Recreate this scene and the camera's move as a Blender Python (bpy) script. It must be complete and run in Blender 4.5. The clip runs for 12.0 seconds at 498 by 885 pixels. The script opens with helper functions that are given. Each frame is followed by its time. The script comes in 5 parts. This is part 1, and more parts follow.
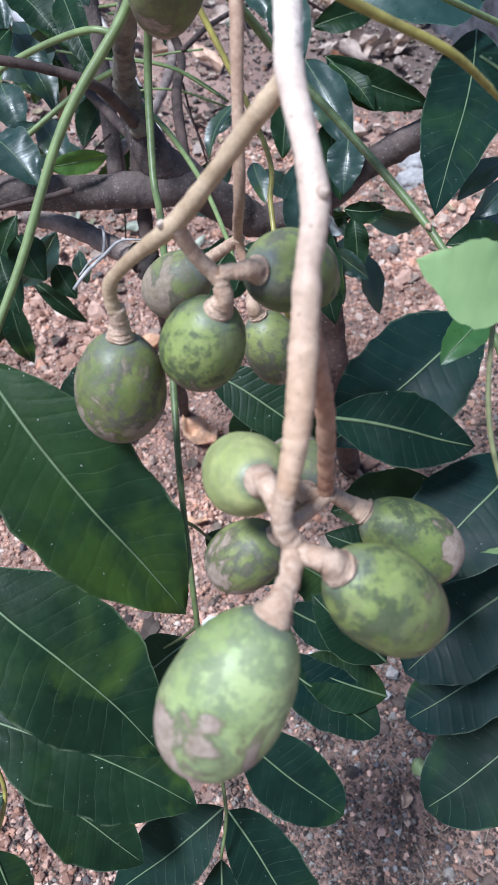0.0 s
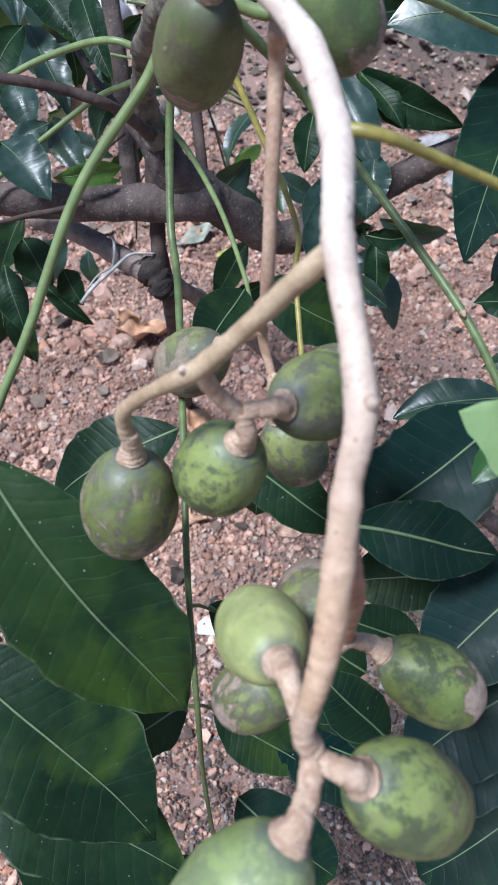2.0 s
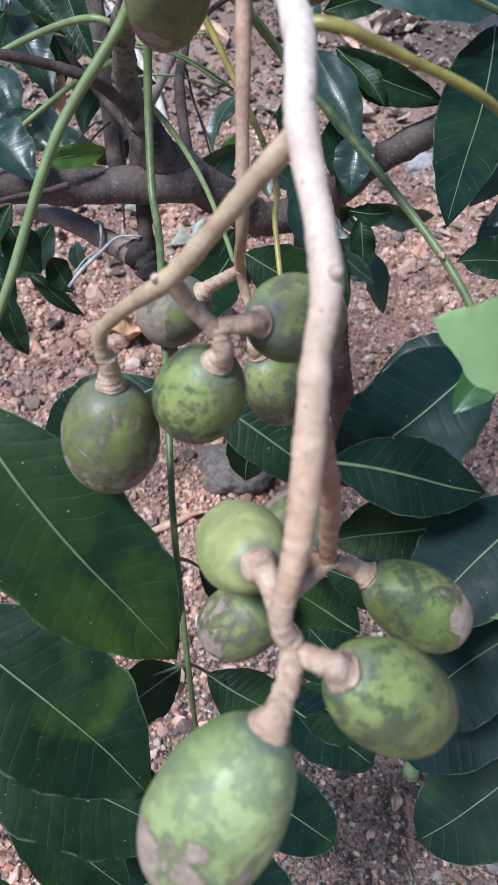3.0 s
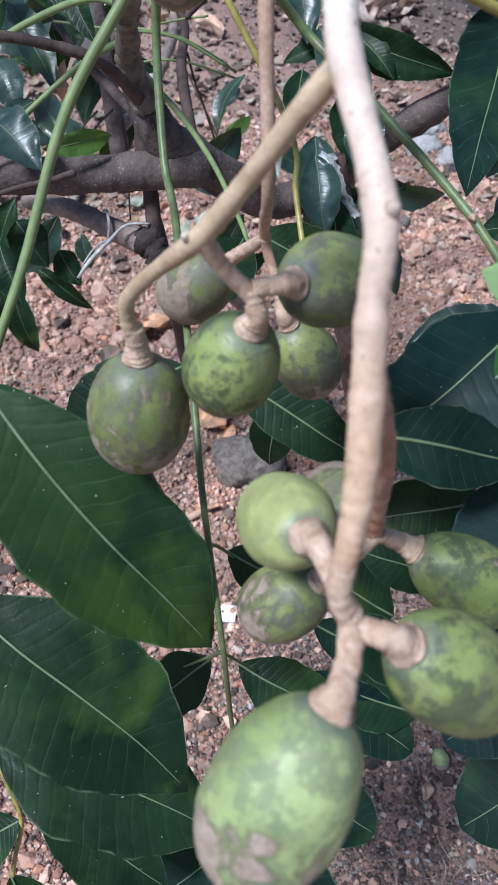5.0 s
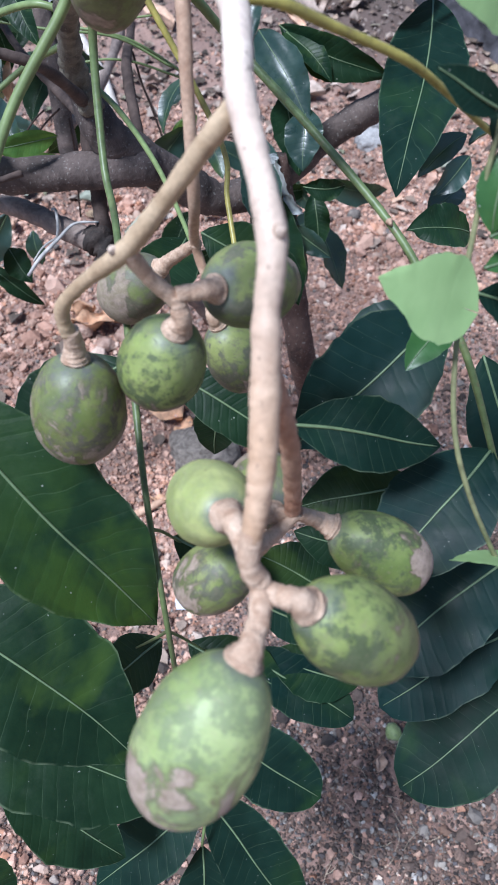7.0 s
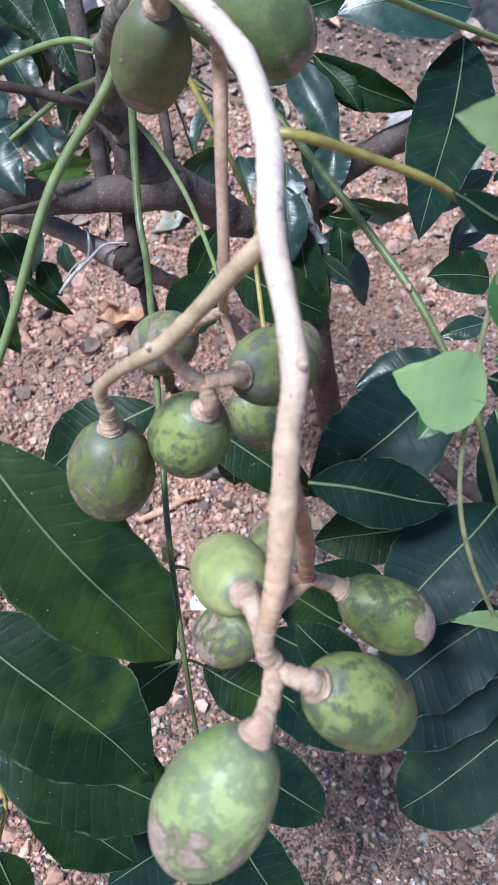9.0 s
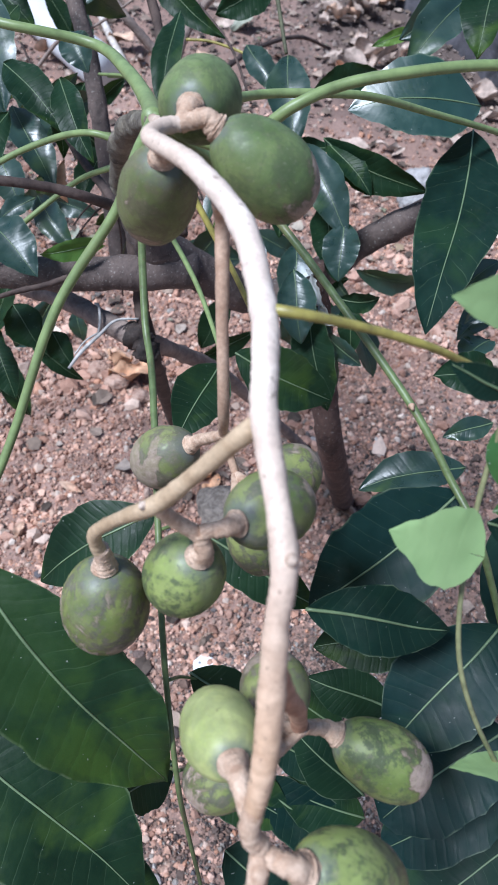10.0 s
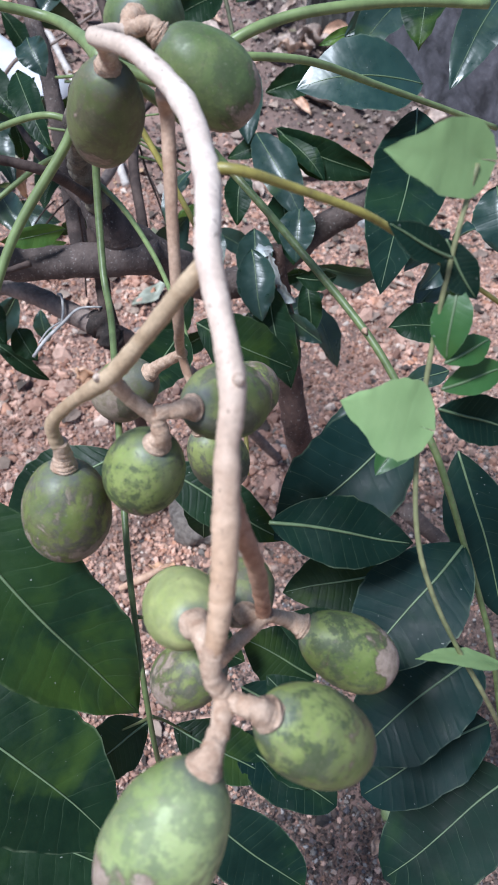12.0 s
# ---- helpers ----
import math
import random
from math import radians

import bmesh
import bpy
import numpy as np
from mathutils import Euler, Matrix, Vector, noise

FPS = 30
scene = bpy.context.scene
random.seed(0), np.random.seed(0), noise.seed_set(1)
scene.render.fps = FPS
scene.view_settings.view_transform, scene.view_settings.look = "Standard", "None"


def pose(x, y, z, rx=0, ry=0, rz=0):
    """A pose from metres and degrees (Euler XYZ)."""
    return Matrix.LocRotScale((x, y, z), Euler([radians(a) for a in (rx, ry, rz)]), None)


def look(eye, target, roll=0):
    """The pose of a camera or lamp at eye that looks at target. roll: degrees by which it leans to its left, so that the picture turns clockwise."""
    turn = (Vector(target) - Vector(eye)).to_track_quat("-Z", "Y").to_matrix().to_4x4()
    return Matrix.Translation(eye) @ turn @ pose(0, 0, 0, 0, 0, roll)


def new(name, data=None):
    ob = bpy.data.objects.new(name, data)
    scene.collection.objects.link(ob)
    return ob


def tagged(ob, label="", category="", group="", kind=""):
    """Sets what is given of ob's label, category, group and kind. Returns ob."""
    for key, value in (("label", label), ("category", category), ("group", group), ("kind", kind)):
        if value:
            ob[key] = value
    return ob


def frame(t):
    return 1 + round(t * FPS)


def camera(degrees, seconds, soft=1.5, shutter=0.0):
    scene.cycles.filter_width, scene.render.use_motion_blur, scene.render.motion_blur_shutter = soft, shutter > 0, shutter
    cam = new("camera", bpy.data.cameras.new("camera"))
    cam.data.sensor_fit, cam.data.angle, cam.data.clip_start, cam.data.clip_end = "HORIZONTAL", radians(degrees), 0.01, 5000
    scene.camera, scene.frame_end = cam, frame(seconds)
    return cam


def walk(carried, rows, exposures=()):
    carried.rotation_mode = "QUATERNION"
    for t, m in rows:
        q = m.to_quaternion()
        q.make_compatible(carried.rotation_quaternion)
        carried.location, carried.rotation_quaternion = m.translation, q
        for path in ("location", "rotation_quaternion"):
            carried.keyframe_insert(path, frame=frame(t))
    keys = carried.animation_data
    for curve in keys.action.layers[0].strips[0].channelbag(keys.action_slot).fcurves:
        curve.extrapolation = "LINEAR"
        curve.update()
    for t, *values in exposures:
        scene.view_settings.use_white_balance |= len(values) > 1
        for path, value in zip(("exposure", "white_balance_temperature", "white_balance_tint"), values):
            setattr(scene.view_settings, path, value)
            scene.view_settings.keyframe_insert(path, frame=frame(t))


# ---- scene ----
cam = camera(38.0, 12.0, soft=1.5)
PATH = [
    (0, (0.0413, 0.0234, 1.2469), (0.0069, 1.3736, -0.2281), -1.34),
    (0.2, (0.0397, 0.0186, 1.2495), (-0.0200, 1.3912, -0.2038), -1.41),
    (0.5, (0.0407, 0.0314, 1.2454), (0.0795, 1.3409, -0.2659), 3.33),
    (0.8, (0.0421, 0.0341, 1.2379), (0.1125, 1.2846, -0.3213), 4.16),
    (1, (0.0468, 0.0369, 1.2415), (0.0945, 1.3372, -0.2774), 2.36),
    (1.2, (0.0428, 0.0424, 1.2404), (0.0545, 1.3475, -0.2750), 0.72),
    (1.5, (0.0418, 0.0633, 1.2701), (0.0167, 1.3515, -0.2596), 0.27),
    (1.8, (0.0398, 0.0853, 1.2953), (-0.0026, 1.3811, -0.2276), 0.65),
    (2, (0.0310, 0.0941, 1.2782), (0.0001, 1.3686, -0.2628), 1.41),
    (2.2, (0.0319, 0.0945, 1.2673), (0.0024, 1.3526, -0.2871), 1.46),
    (2.5, (0.0392, 0.0770, 1.2544), (-0.0016, 1.3300, -0.3039), 0.18),
    (2.8, (0.0371, 0.0687, 1.2583), (0.0454, 1.3229, -0.2996), 1.66),
    (3, (0.0403, 0.0654, 1.2545), (0.0133, 1.3648, -0.2657), 0.12),
    (3.2, (0.0355, 0.0606, 1.2527), (0.0149, 1.3559, -0.2710), 0.15),
    (4.8, (0.0303, 0.0778, 1.2563), (-0.0283, 1.3986, -0.2444), -1.79),
    (5, (0.0281, 0.0678, 1.2364), (-0.0205, 1.3586, -0.2905), -2.73),
    (5.2, (0.0325, 0.0588, 1.2240), (-0.0437, 1.3534, -0.2985), -5.22),
    (5.5, (0.0312, 0.0673, 1.2384), (-0.0539, 1.3541, -0.2903), -4.51),
    (5.8, (0.0374, 0.0685, 1.2407), (0.0549, 1.3462, -0.2979), -1.15),
    (6, (0.0381, 0.0651, 1.2433), (0.0879, 1.3124, -0.3194), -0.68),
    (6.2, (0.0401, 0.0582, 1.2463), (0.0433, 1.3214, -0.3042), -2.74),
    (6.5, (0.0335, 0.0356, 1.2225), (0.0651, 1.2794, -0.3434), -0.72),
    (6.7, (0.0367, 0.0477, 1.2418), (0.0911, 1.3100, -0.3086), -0.52),
    (8.3, (0.0589, 0.0434, 1.2876), (0.0136, 1.3236, -0.2483), -3.26),
    (8.5, (0.0558, 0.0406, 1.3035), (-0.0319, 1.3237, -0.2281), -4.82),
    (8.7, (0.0443, 0.0518, 1.2976), (-0.0226, 1.3267, -0.2419), -2.65),
    (9, (0.0427, 0.0627, 1.3038), (0.0448, 1.3031, -0.2651), -0.23),
    (9.2, (0.0427, 0.0883, 1.3207), (0.0220, 1.3425, -0.2370), 0.48),
    (9.5, (0.0400, 0.1013, 1.3271), (0.0065, 1.3886, -0.2032), 0.83),
    (9.8, (0.0431, 0.1023, 1.3222), (0.0024, 1.4110, -0.1897), -0.14),
    (10, (0.0496, 0.1041, 1.3344), (0.0191, 1.4172, -0.1739), -0.11),
    (10.2, (0.0500, 0.1072, 1.3401), (0.0192, 1.4085, -0.1784), 0.19),
    (10.5, (0.0430, 0.0991, 1.3487), (0.0374, 1.4452, -0.1305), 0.75),
    (10.8, (0.0419, 0.0906, 1.3535), (-0.0209, 1.4887, -0.0753), -1.59),
    (11, (0.0312, 0.0998, 1.3716), (-0.0338, 1.4712, -0.0827), -1.39),
    (11.2, (0.0234, 0.1011, 1.3751), (-0.0257, 1.4820, -0.0707), -0.70),
    (11.5, (0.0374, 0.0693, 1.3285), (0.0671, 1.4736, -0.0953), 0.51),
    (11.8, (0.0562, 0.0583, 1.2975), (0.0799, 1.4538, -0.1350), -0.55),
    (12, (0.0582, 0.0477, 1.2919), (0.0995, 1.4395, -0.1438), -0.25),
]
cam.data.dof.use_dof, cam.data.dof.focus_distance, cam.data.dof.aperture_fstop = True, 0.55, 22.0
walk(cam, [(t, look(eye, target, roll)) for t, eye, target, roll in PATH],
     exposures=[(0.0, 0.45, 5400, 10), (2.0, 0.31, 5450, 10), (2.5, 0.22, 5450, 10), (3.0, 0.26, 5450, 10), (5.0, 0.27, 5450, 10), (5.5, 0.28, 5450, 10), (6.5, 0.38, 5350, 10), (8.5, 0.45, 5350, 10), (10.0, 0.37, 5400, 10), (12.0, 0.33, 5500, 10)])

# ---- light: bright sky through high cloud, one soft sun ----
SUN_UP, SUN_TURN = 66.0, 245.0
world = bpy.data.worlds.new("sky")
scene.world = world
world.use_nodes = True
wn, wl = world.node_tree.nodes, world.node_tree.links
sky = wn.new("ShaderNodeTexSky")
sky.sky_type, sky.sun_disc = "NISHITA", False
sky.sun_elevation, sky.sun_rotation = radians(SUN_UP), radians(SUN_TURN)
wl.new(sky.outputs[0], wn["Background"].inputs["Color"])
wn["Background"].inputs["Strength"].default_value = 0.082
sun = new("sun", bpy.data.lights.new("sun", "SUN"))
sun.data.energy, sun.data.angle, sun.data.color = 4.4, radians(14), (1.0, 0.97, 0.94)
az, el = radians(SUN_TURN), radians(SUN_UP)
sun.matrix_world = look(Vector((math.sin(az) * math.cos(el), math.cos(az) * math.cos(el), math.sin(el))) * 8, (0, 0.6, 0.5))


# ---- materials ----
def nodes_of(name):
    m = bpy.data.materials.new(name)
    m.use_nodes = True
    return m, m.node_tree.nodes, m.node_tree.links, m.node_tree.nodes["Principled BSDF"]


def noise_node(n, l, scale, detail=4.0, rough=0.55, vec=None, warp=0.0):
    t = n.new("ShaderNodeTexNoise")
    t.inputs["Scale"].default_value, t.inputs["Detail"].default_value = scale, detail
    t.inputs["Roughness"].default_value, t.inputs["Distortion"].default_value = rough, warp
    if vec is not None:
        l.new(vec, t.inputs["Vector"])
    return t.outputs["Fac"]


def ramp(n, l, fac, stops):
    r = n.new("ShaderNodeValToRGB")
    while len(r.color_ramp.elements) < len(stops):
        r.color_ramp.elements.new(0.5)
    for e, (p, c) in zip(r.color_ramp.elements, stops):
        e.position, e.color = p, (*c, 1) if len(c) == 3 else (c[0], c[0], c[0], 1)
    l.new(fac, r.inputs["Fac"])
    return r.outputs["Color"]


def mix(n, l, fac, a, b, mode="MIX"):
    x = n.new("ShaderNodeMix")
    x.data_type, x.blend_type = "RGBA", mode
    for value, slot in ((fac, x.inputs[0]), (a, x.inputs[6]), (b, x.inputs[7])):
        if isinstance(value, (int, float)):
            slot.default_value = value
        elif isinstance(value, tuple):
            slot.default_value = (*value, 1)
        else:
            l.new(value, slot)
    return x.outputs[2]


def calc(n, l, op, a, b=0.0, c=0.0):
    x = n.new("ShaderNodeMath")
    x.operation = op
    for value, slot in zip((a, b, c), x.inputs):
        if isinstance(value, (int, float)):
            slot.default_value = value
        else:
            l.new(value, slot)
    return x.outputs[0]


def bump(n, l, bsdf, height, strength, distance):
    b = n.new("ShaderNodeBump")
    b.inputs["Strength"].default_value, b.inputs["Distance"].default_value = strength, distance
    l.new(height, b.inputs["Height"])
    l.new(b.outputs[0], bsdf.inputs["Normal"])


def attribute(n, name):
    a = n.new("ShaderNodeAttribute")
    a.attribute_name = name
    return a.outputs["Fac"]


def coords(n, l, shifted=True):
    """Object coordinates, moved by a random step for each object so that no two look alike."""
    tc = n.new("ShaderNodeTexCoord")
    if not shifted:
        return tc.outputs["Object"]
    info = n.new("ShaderNodeObjectInfo")
    add = n.new("ShaderNodeVectorMath")
    scale = n.new("ShaderNodeVectorMath")
    scale.operation = "SCALE"
    scale.inputs[0].default_value = (3.1, 7.7, 5.3)
    l.new(info.outputs["Random"], scale.inputs["Scale"])
    l.new(tc.outputs["Object"], add.inputs[0])
    l.new(scale.outputs[0], add.inputs[1])
    return add.outputs[0]


def bark(name, dark, light, scale, rough=0.85, depth=0.0012, spots=0.0):
    m, n, l, b = nodes_of(name)
    v = coords(n, l)
    big = noise_node(n, l, scale, 5, 0.6, v, 0.6)
    fine = noise_node(n, l, scale * 7, 4, 0.65, v)
    col = ramp(n, l, big, [(0.32, dark), (0.68, light)])
    col = mix(n, l, 0.45, col, ramp(n, l, fine, [(0.3, (0.45,)), (0.75, (1.25,))]), "MULTIPLY")
    if spots:
        dots = ramp(n, l, noise_node(n, l, scale * 16, 1, 0.4, v), [(0.66, (0,)), (0.72, (1,))])
        col = mix(n, l, calc(n, l, "MULTIPLY", dots, spots), col, (0.42, 0.40, 0.36))
    l.new(col, b.inputs["Base Color"])
    b.inputs["Roughness"].default_value = rough
    bump(n, l, b, calc(n, l, "ADD", big, calc(n, l, "MULTIPLY", fine, 0.5)), 0.6, depth)
    return m


def stalk_skin():
    """The cluster's main stalk: pale bark, strong light painted almost white along its upper length, tan and scurfy
    towards the fruit.
    """
    m, n, l, b = nodes_of("main_stalk_bark")
    v = coords(n, l)
    along = attribute(n, "along")
    big = noise_node(n, l, 60, 5, 0.6, v, 0.5)
    fine = noise_node(n, l, 420, 4, 0.65, v)
    pale = ramp(n, l, big, [(0.3, (0.60, 0.475, 0.385)), (0.7, (0.80, 0.685, 0.575))])
    tan = ramp(n, l, big, [(0.3, (0.43, 0.265, 0.155)), (0.7, (0.68, 0.48, 0.325))])
    fade = ramp(n, l, calc(n, l, "ADD", along, calc(n, l, "MULTIPLY", big, 0.12)), [(0.57, (0,)), (0.90, (1,))])
    top = ramp(n, l, calc(n, l, "ADD", along, calc(n, l, "MULTIPLY", big, 0.06)), [(0.30, (0.6,)), (0.39, (0,))])
    col = mix(n, l, fade, mix(n, l, top, pale, (0.50, 0.37, 0.27)), tan)
    col = mix(n, l, 0.4, col, ramp(n, l, fine, [(0.3, (0.6,)), (0.7, (1.2,))]), "MULTIPLY")
    dots = ramp(n, l, noise_node(n, l, 330, 1, 0.4, v), [(0.70, (0,)), (0.74, (1,))])
    col = mix(n, l, calc(n, l, "MULTIPLY", dots, 0.5), col, (0.14, 0.09, 0.06))
    l.new(col, b.inputs["Base Color"])
    b.inputs["Roughness"].default_value = 0.62
    bump(n, l, b, calc(n, l, "ADD", big, calc(n, l, "MULTIPLY", fine, 0.5)), 0.5, 0.0007)
    return m


def fruit_skin(name, base, pale, mottle, scar, scar_at, spot=((0.040, 0.062, 0.026), (0.085, 0.105, 0.050)), size=1.0):
    """Green plum skin: soft yellow-green clouds, dark blotches with ragged edges, grey-brown scab with a dark rim at the blossom end."""
    m, n, l, b = nodes_of(name)
    v = coords(n, l)
    along = attribute(n, "along")
    cloud = noise_node(n, l, 34 / size, 3, 0.5, v)
    col = ramp(n, l, cloud, [(0.36, base), (0.60, pale)])
    flush = noise_node(n, l, 90, 5, 0.65, v)
    col = mix(n, l, 0.55, col, ramp(n, l, flush, [(0.30, (0.58,)), (0.70, (1.26,))]), "MULTIPLY")
    web = noise_node(n, l, 230, 6, 0.70, v)
    blot = noise_node(n, l, 58 / size, 6, 0.62, v, 0.9)
    both = calc(n, l, "ADD", calc(n, l, "MULTIPLY", web, 0.40), calc(n, l, "MULTIPLY", blot, 0.64))
    patch = ramp(n, l, both, [(0.498, (0,)), (0.572, (1,))])
    col = mix(n, l, calc(n, l, "MULTIPLY", patch, mottle), col, ramp(n, l, web, [(0.35, spot[0]), (0.68, spot[1])]))
    haze = ramp(n, l, noise_node(n, l, 26 / size, 4, 0.6, v, 0.5), [(0.52, (0,)), (0.68, (1,))])
    col = mix(n, l, calc(n, l, "MULTIPLY", haze, 0.55 * mottle), col, (0.135, 0.145, 0.085))
    scab = noise_node(n, l, 46 / size, 6, 0.62, v, 0.5)
    reach = calc(n, l, "ADD", calc(n, l, "MULTIPLY", calc(n, l, "POWER", along, 3.0), 0.38), calc(n, l, "ADD", scab, calc(n, l, "MULTIPLY", attribute(n, "scar"), 0.24)))
    edge = ramp(n, l, reach, [(scar_at - 0.006, (0,)), (scar_at + 0.040, (1,))])
    rim = ramp(n, l, reach, [(scar_at - 0.050, (0,)), (scar_at - 0.004, (1,))])
    col = mix(n, l, calc(n, l, "MULTIPLY", rim, scar * 0.75), col, (0.085, 0.070, 0.042))
    col = mix(n, l, calc(n, l, "MULTIPLY", edge, scar), col, ramp(n, l, web, [(0.28, (0.19, 0.135, 0.095)), (0.72, (0.46, 0.36, 0.29))]))
    rust = ramp(n, l, noise_node(n, l, 330, 5, 0.7, v), [(0.55, (0,)), (0.70, (1,))])
    col = mix(n, l, calc(n, l, "MULTIPLY", rust, 0.42 * mottle), col, (0.235, 0.19, 0.13))
    dots = ramp(n, l, noise_node(n, l, 620, 1, 0.4, v), [(0.69, (0,)), (0.75, (1,))])
    col = mix(n, l, calc(n, l, "MULTIPLY", dots, 0.16), col, (0.36, 0.38, 0.26))
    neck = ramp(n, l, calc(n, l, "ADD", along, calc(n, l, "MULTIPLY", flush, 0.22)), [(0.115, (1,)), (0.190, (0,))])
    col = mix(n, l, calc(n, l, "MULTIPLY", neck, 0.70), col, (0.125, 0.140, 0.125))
    l.new(col, b.inputs["Base Color"])
    l.new(ramp(n, l, calc(n, l, "ADD", edge, calc(n, l, "MULTIPLY", patch, 0.4)), [(0.0, (0.45,)), (1.0, (0.80,))]), b.inputs["Roughness"])
    b.inputs["Specular IOR Level"].default_value = 0.44
    b.inputs["Subsurface Weight"].default_value = 0.08
    b.inputs["Subsurface Radius"].default_value = (0.002, 0.004, 0.001)
    rough = calc(n, l, "ADD", calc(n, l, "MULTIPLY", web, 0.35), calc(n, l, "MULTIPLY", edge, 0.25))
    bump(n, l, b, calc(n, l, "ADD", calc(n, l, "MULTIPLY", flush, 0.6), rough), 0.40, 0.0011)
    return m


def leaf_skin(name, dark, light, rough=0.40, veins=15.0, vein_gain=0.20, glow=0.12, gloss=0.25, relief=0.32, yellow_gain=0.75, fresh=(0.060, 0.105, 0.016), yellow_green=0.54):
    """Leathery leaf: dark clouded green, fading pale side veins, a thin bright rim, yellow-green patches, dust."""
    m, n, l, b = nodes_of(name)
    v = coords(n, l)
    u, s = attribute(n, "across"), attribute(n, "along")
    cloud = noise_node(n, l, 30, 5, 0.62, v)
    col = ramp(n, l, cloud, [(0.32, dark), (0.68, light)])
    yellow_patch = ramp(n, l, noise_node(n, l, 17, 4, 0.55, v, 0.4), [(yellow_green, (0,)), (yellow_green + 0.16, (1,))])
    tipward = ramp(n, l, s, [(0.35, (0.25,)), (0.85, (1,))])
    col = mix(n, l, calc(n, l, "MULTIPLY", calc(n, l, "MULTIPLY", yellow_patch, tipward), yellow_gain), col, fresh)
    au = calc(n, l, "ABSOLUTE", u)
    phase = calc(n, l, "SUBTRACT", calc(n, l, "MULTIPLY", s, veins), calc(n, l, "ADD", calc(n, l, "MULTIPLY", au, veins * 0.10), calc(n, l, "MULTIPLY", noise_node(n, l, 45, 2, 0.5, v), 0.6)))
    saw = calc(n, l, "ABSOLUTE", calc(n, l, "SUBTRACT", calc(n, l, "FRACT", phase), 0.5))
    fading = ramp(n, l, noise_node(n, l, 38, 3, 0.6, v), [(0.42, (0.1,)), (0.62, (1,))])
    vein = calc(n, l, "MULTIPLY", ramp(n, l, saw, [(0.0, (1,)), (0.030, (0,))]), fading)
    col = mix(n, l, calc(n, l, "MULTIPLY", vein, vein_gain), col, (0.17, 0.24, 0.13))
    ragged = ramp(n, l, noise_node(n, l, 70, 3, 0.6, v), [(0.40, (0,)), (0.62, (1,))])
    rim = calc(n, l, "MULTIPLY", ramp(n, l, au, [(0.958, (0,)), (0.985, (1,))]), ragged)
    col = mix(n, l, calc(n, l, "MULTIPLY", rim, 0.30), col, (0.26, 0.32, 0.19))
    dust = ramp(n, l, noise_node(n, l, 24, 6, 0.7, v), [(0.55, (0,)), (0.80, (1,))])
    col = mix(n, l, calc(n, l, "MULTIPLY", dust, 0.09), col, (0.15, 0.17, 0.14))
    dots = ramp(n, l, noise_node(n, l, 420, 1, 0.4, v), [(0.785, (0,)), (0.80, (1,))])
    col = mix(n, l, calc(n, l, "MULTIPLY", dots, 0.5), col, (0.4, 0.42, 0.36))
    l.new(col, b.inputs["Base Color"])
    l.new(ramp(n, l, calc(n, l, "ADD", calc(n, l, "MULTIPLY", dust, 0.3), noise_node(n, l, 60, 3, 0.6, v)), [(0.3, (rough - 0.07,)), (0.8, (rough + 0.16,))]), b.inputs["Roughness"])
    quilt = calc(n, l, "ADD", calc(n, l, "MULTIPLY", calc(n, l, "MINIMUM", saw, 0.22), 1.4), calc(n, l, "MULTIPLY", noise_node(n, l, 70, 4, 0.6, v), 1.0))
    bump(n, l, b, quilt, relief, 0.0014)
    b.inputs["Specular IOR Level"].default_value = gloss
    if glow:
        tr = n.new("ShaderNodeBsdfTranslucent")
        tr.inputs["Color"].default_value = (0.20, 0.32, 0.04, 1)
        mx = n.new("ShaderNodeMixShader")
        mx.inputs[0].default_value = glow
        l.new(b.outputs[0], mx.inputs[1])
        l.new(tr.outputs[0], mx.inputs[2])
        l.new(mx.outputs[0], n["Material Output"].inputs["Surface"])
    return m


def plain(name, color, rough=0.5, scale=60.0, vary=0.25, depth=0.0003, flecks=0.0):
    m, n, l, b = nodes_of(name)
    v = coords(n, l)
    f = noise_node(n, l, scale, 5, 0.6, v)
    lo, hi = tuple(c * (1 - vary) for c in color), tuple(min(1, c * (1 + vary)) for c in color)
    col = ramp(n, l, f, [(0.32, lo), (0.68, hi)])
    if flecks:
        marks = ramp(n, l, noise_node(n, l, 380, 2, 0.5, v), [(0.64, (0,)), (0.70, (1,))])
        col = mix(n, l, calc(n, l, "MULTIPLY", marks, flecks), col, (0.16, 0.11, 0.06))
        scorch = ramp(n, l, noise_node(n, l, 24, 3, 0.6, v), [(0.60, (0,)), (0.72, (1,))])
        col = mix(n, l, calc(n, l, "MULTIPLY", scorch, flecks), col, (0.20, 0.15, 0.07))
    l.new(col, b.inputs["Base Color"])
    b.inputs["Roughness"].default_value = rough
    bump(n, l, b, f, 0.5, depth)
    return m


PINK = [(0.0, (0.149, 0.071, 0.047)), (0.1, (0.316, 0.171, 0.116)), (0.34, (0.521, 0.318, 0.237)), (0.62, (0.651, 0.437, 0.335)), (0.76, (0.428, 0.205, 0.116)), (0.86, (0.409, 0.314, 0.251)), (0.955, (0.651, 0.494, 0.391)), (1.0, (0.688, 0.618, 0.530))]
# Stone greys and browns, darkened for leaf shade over the near gravel.
GREY = [(0.00, (0.024, 0.021, 0.019)), (0.20, (0.060, 0.046, 0.040)), (0.40, (0.129, 0.093, 0.074)), (0.56, (0.215, 0.146, 0.114)), (0.66, (0.215, 0.128, 0.088)), (0.76, (0.090, 0.090, 0.101)), (0.86, (0.198, 0.176, 0.150)), (0.95, (0.318, 0.288, 0.254)), (1.0, (0.516, 0.490, 0.456))]
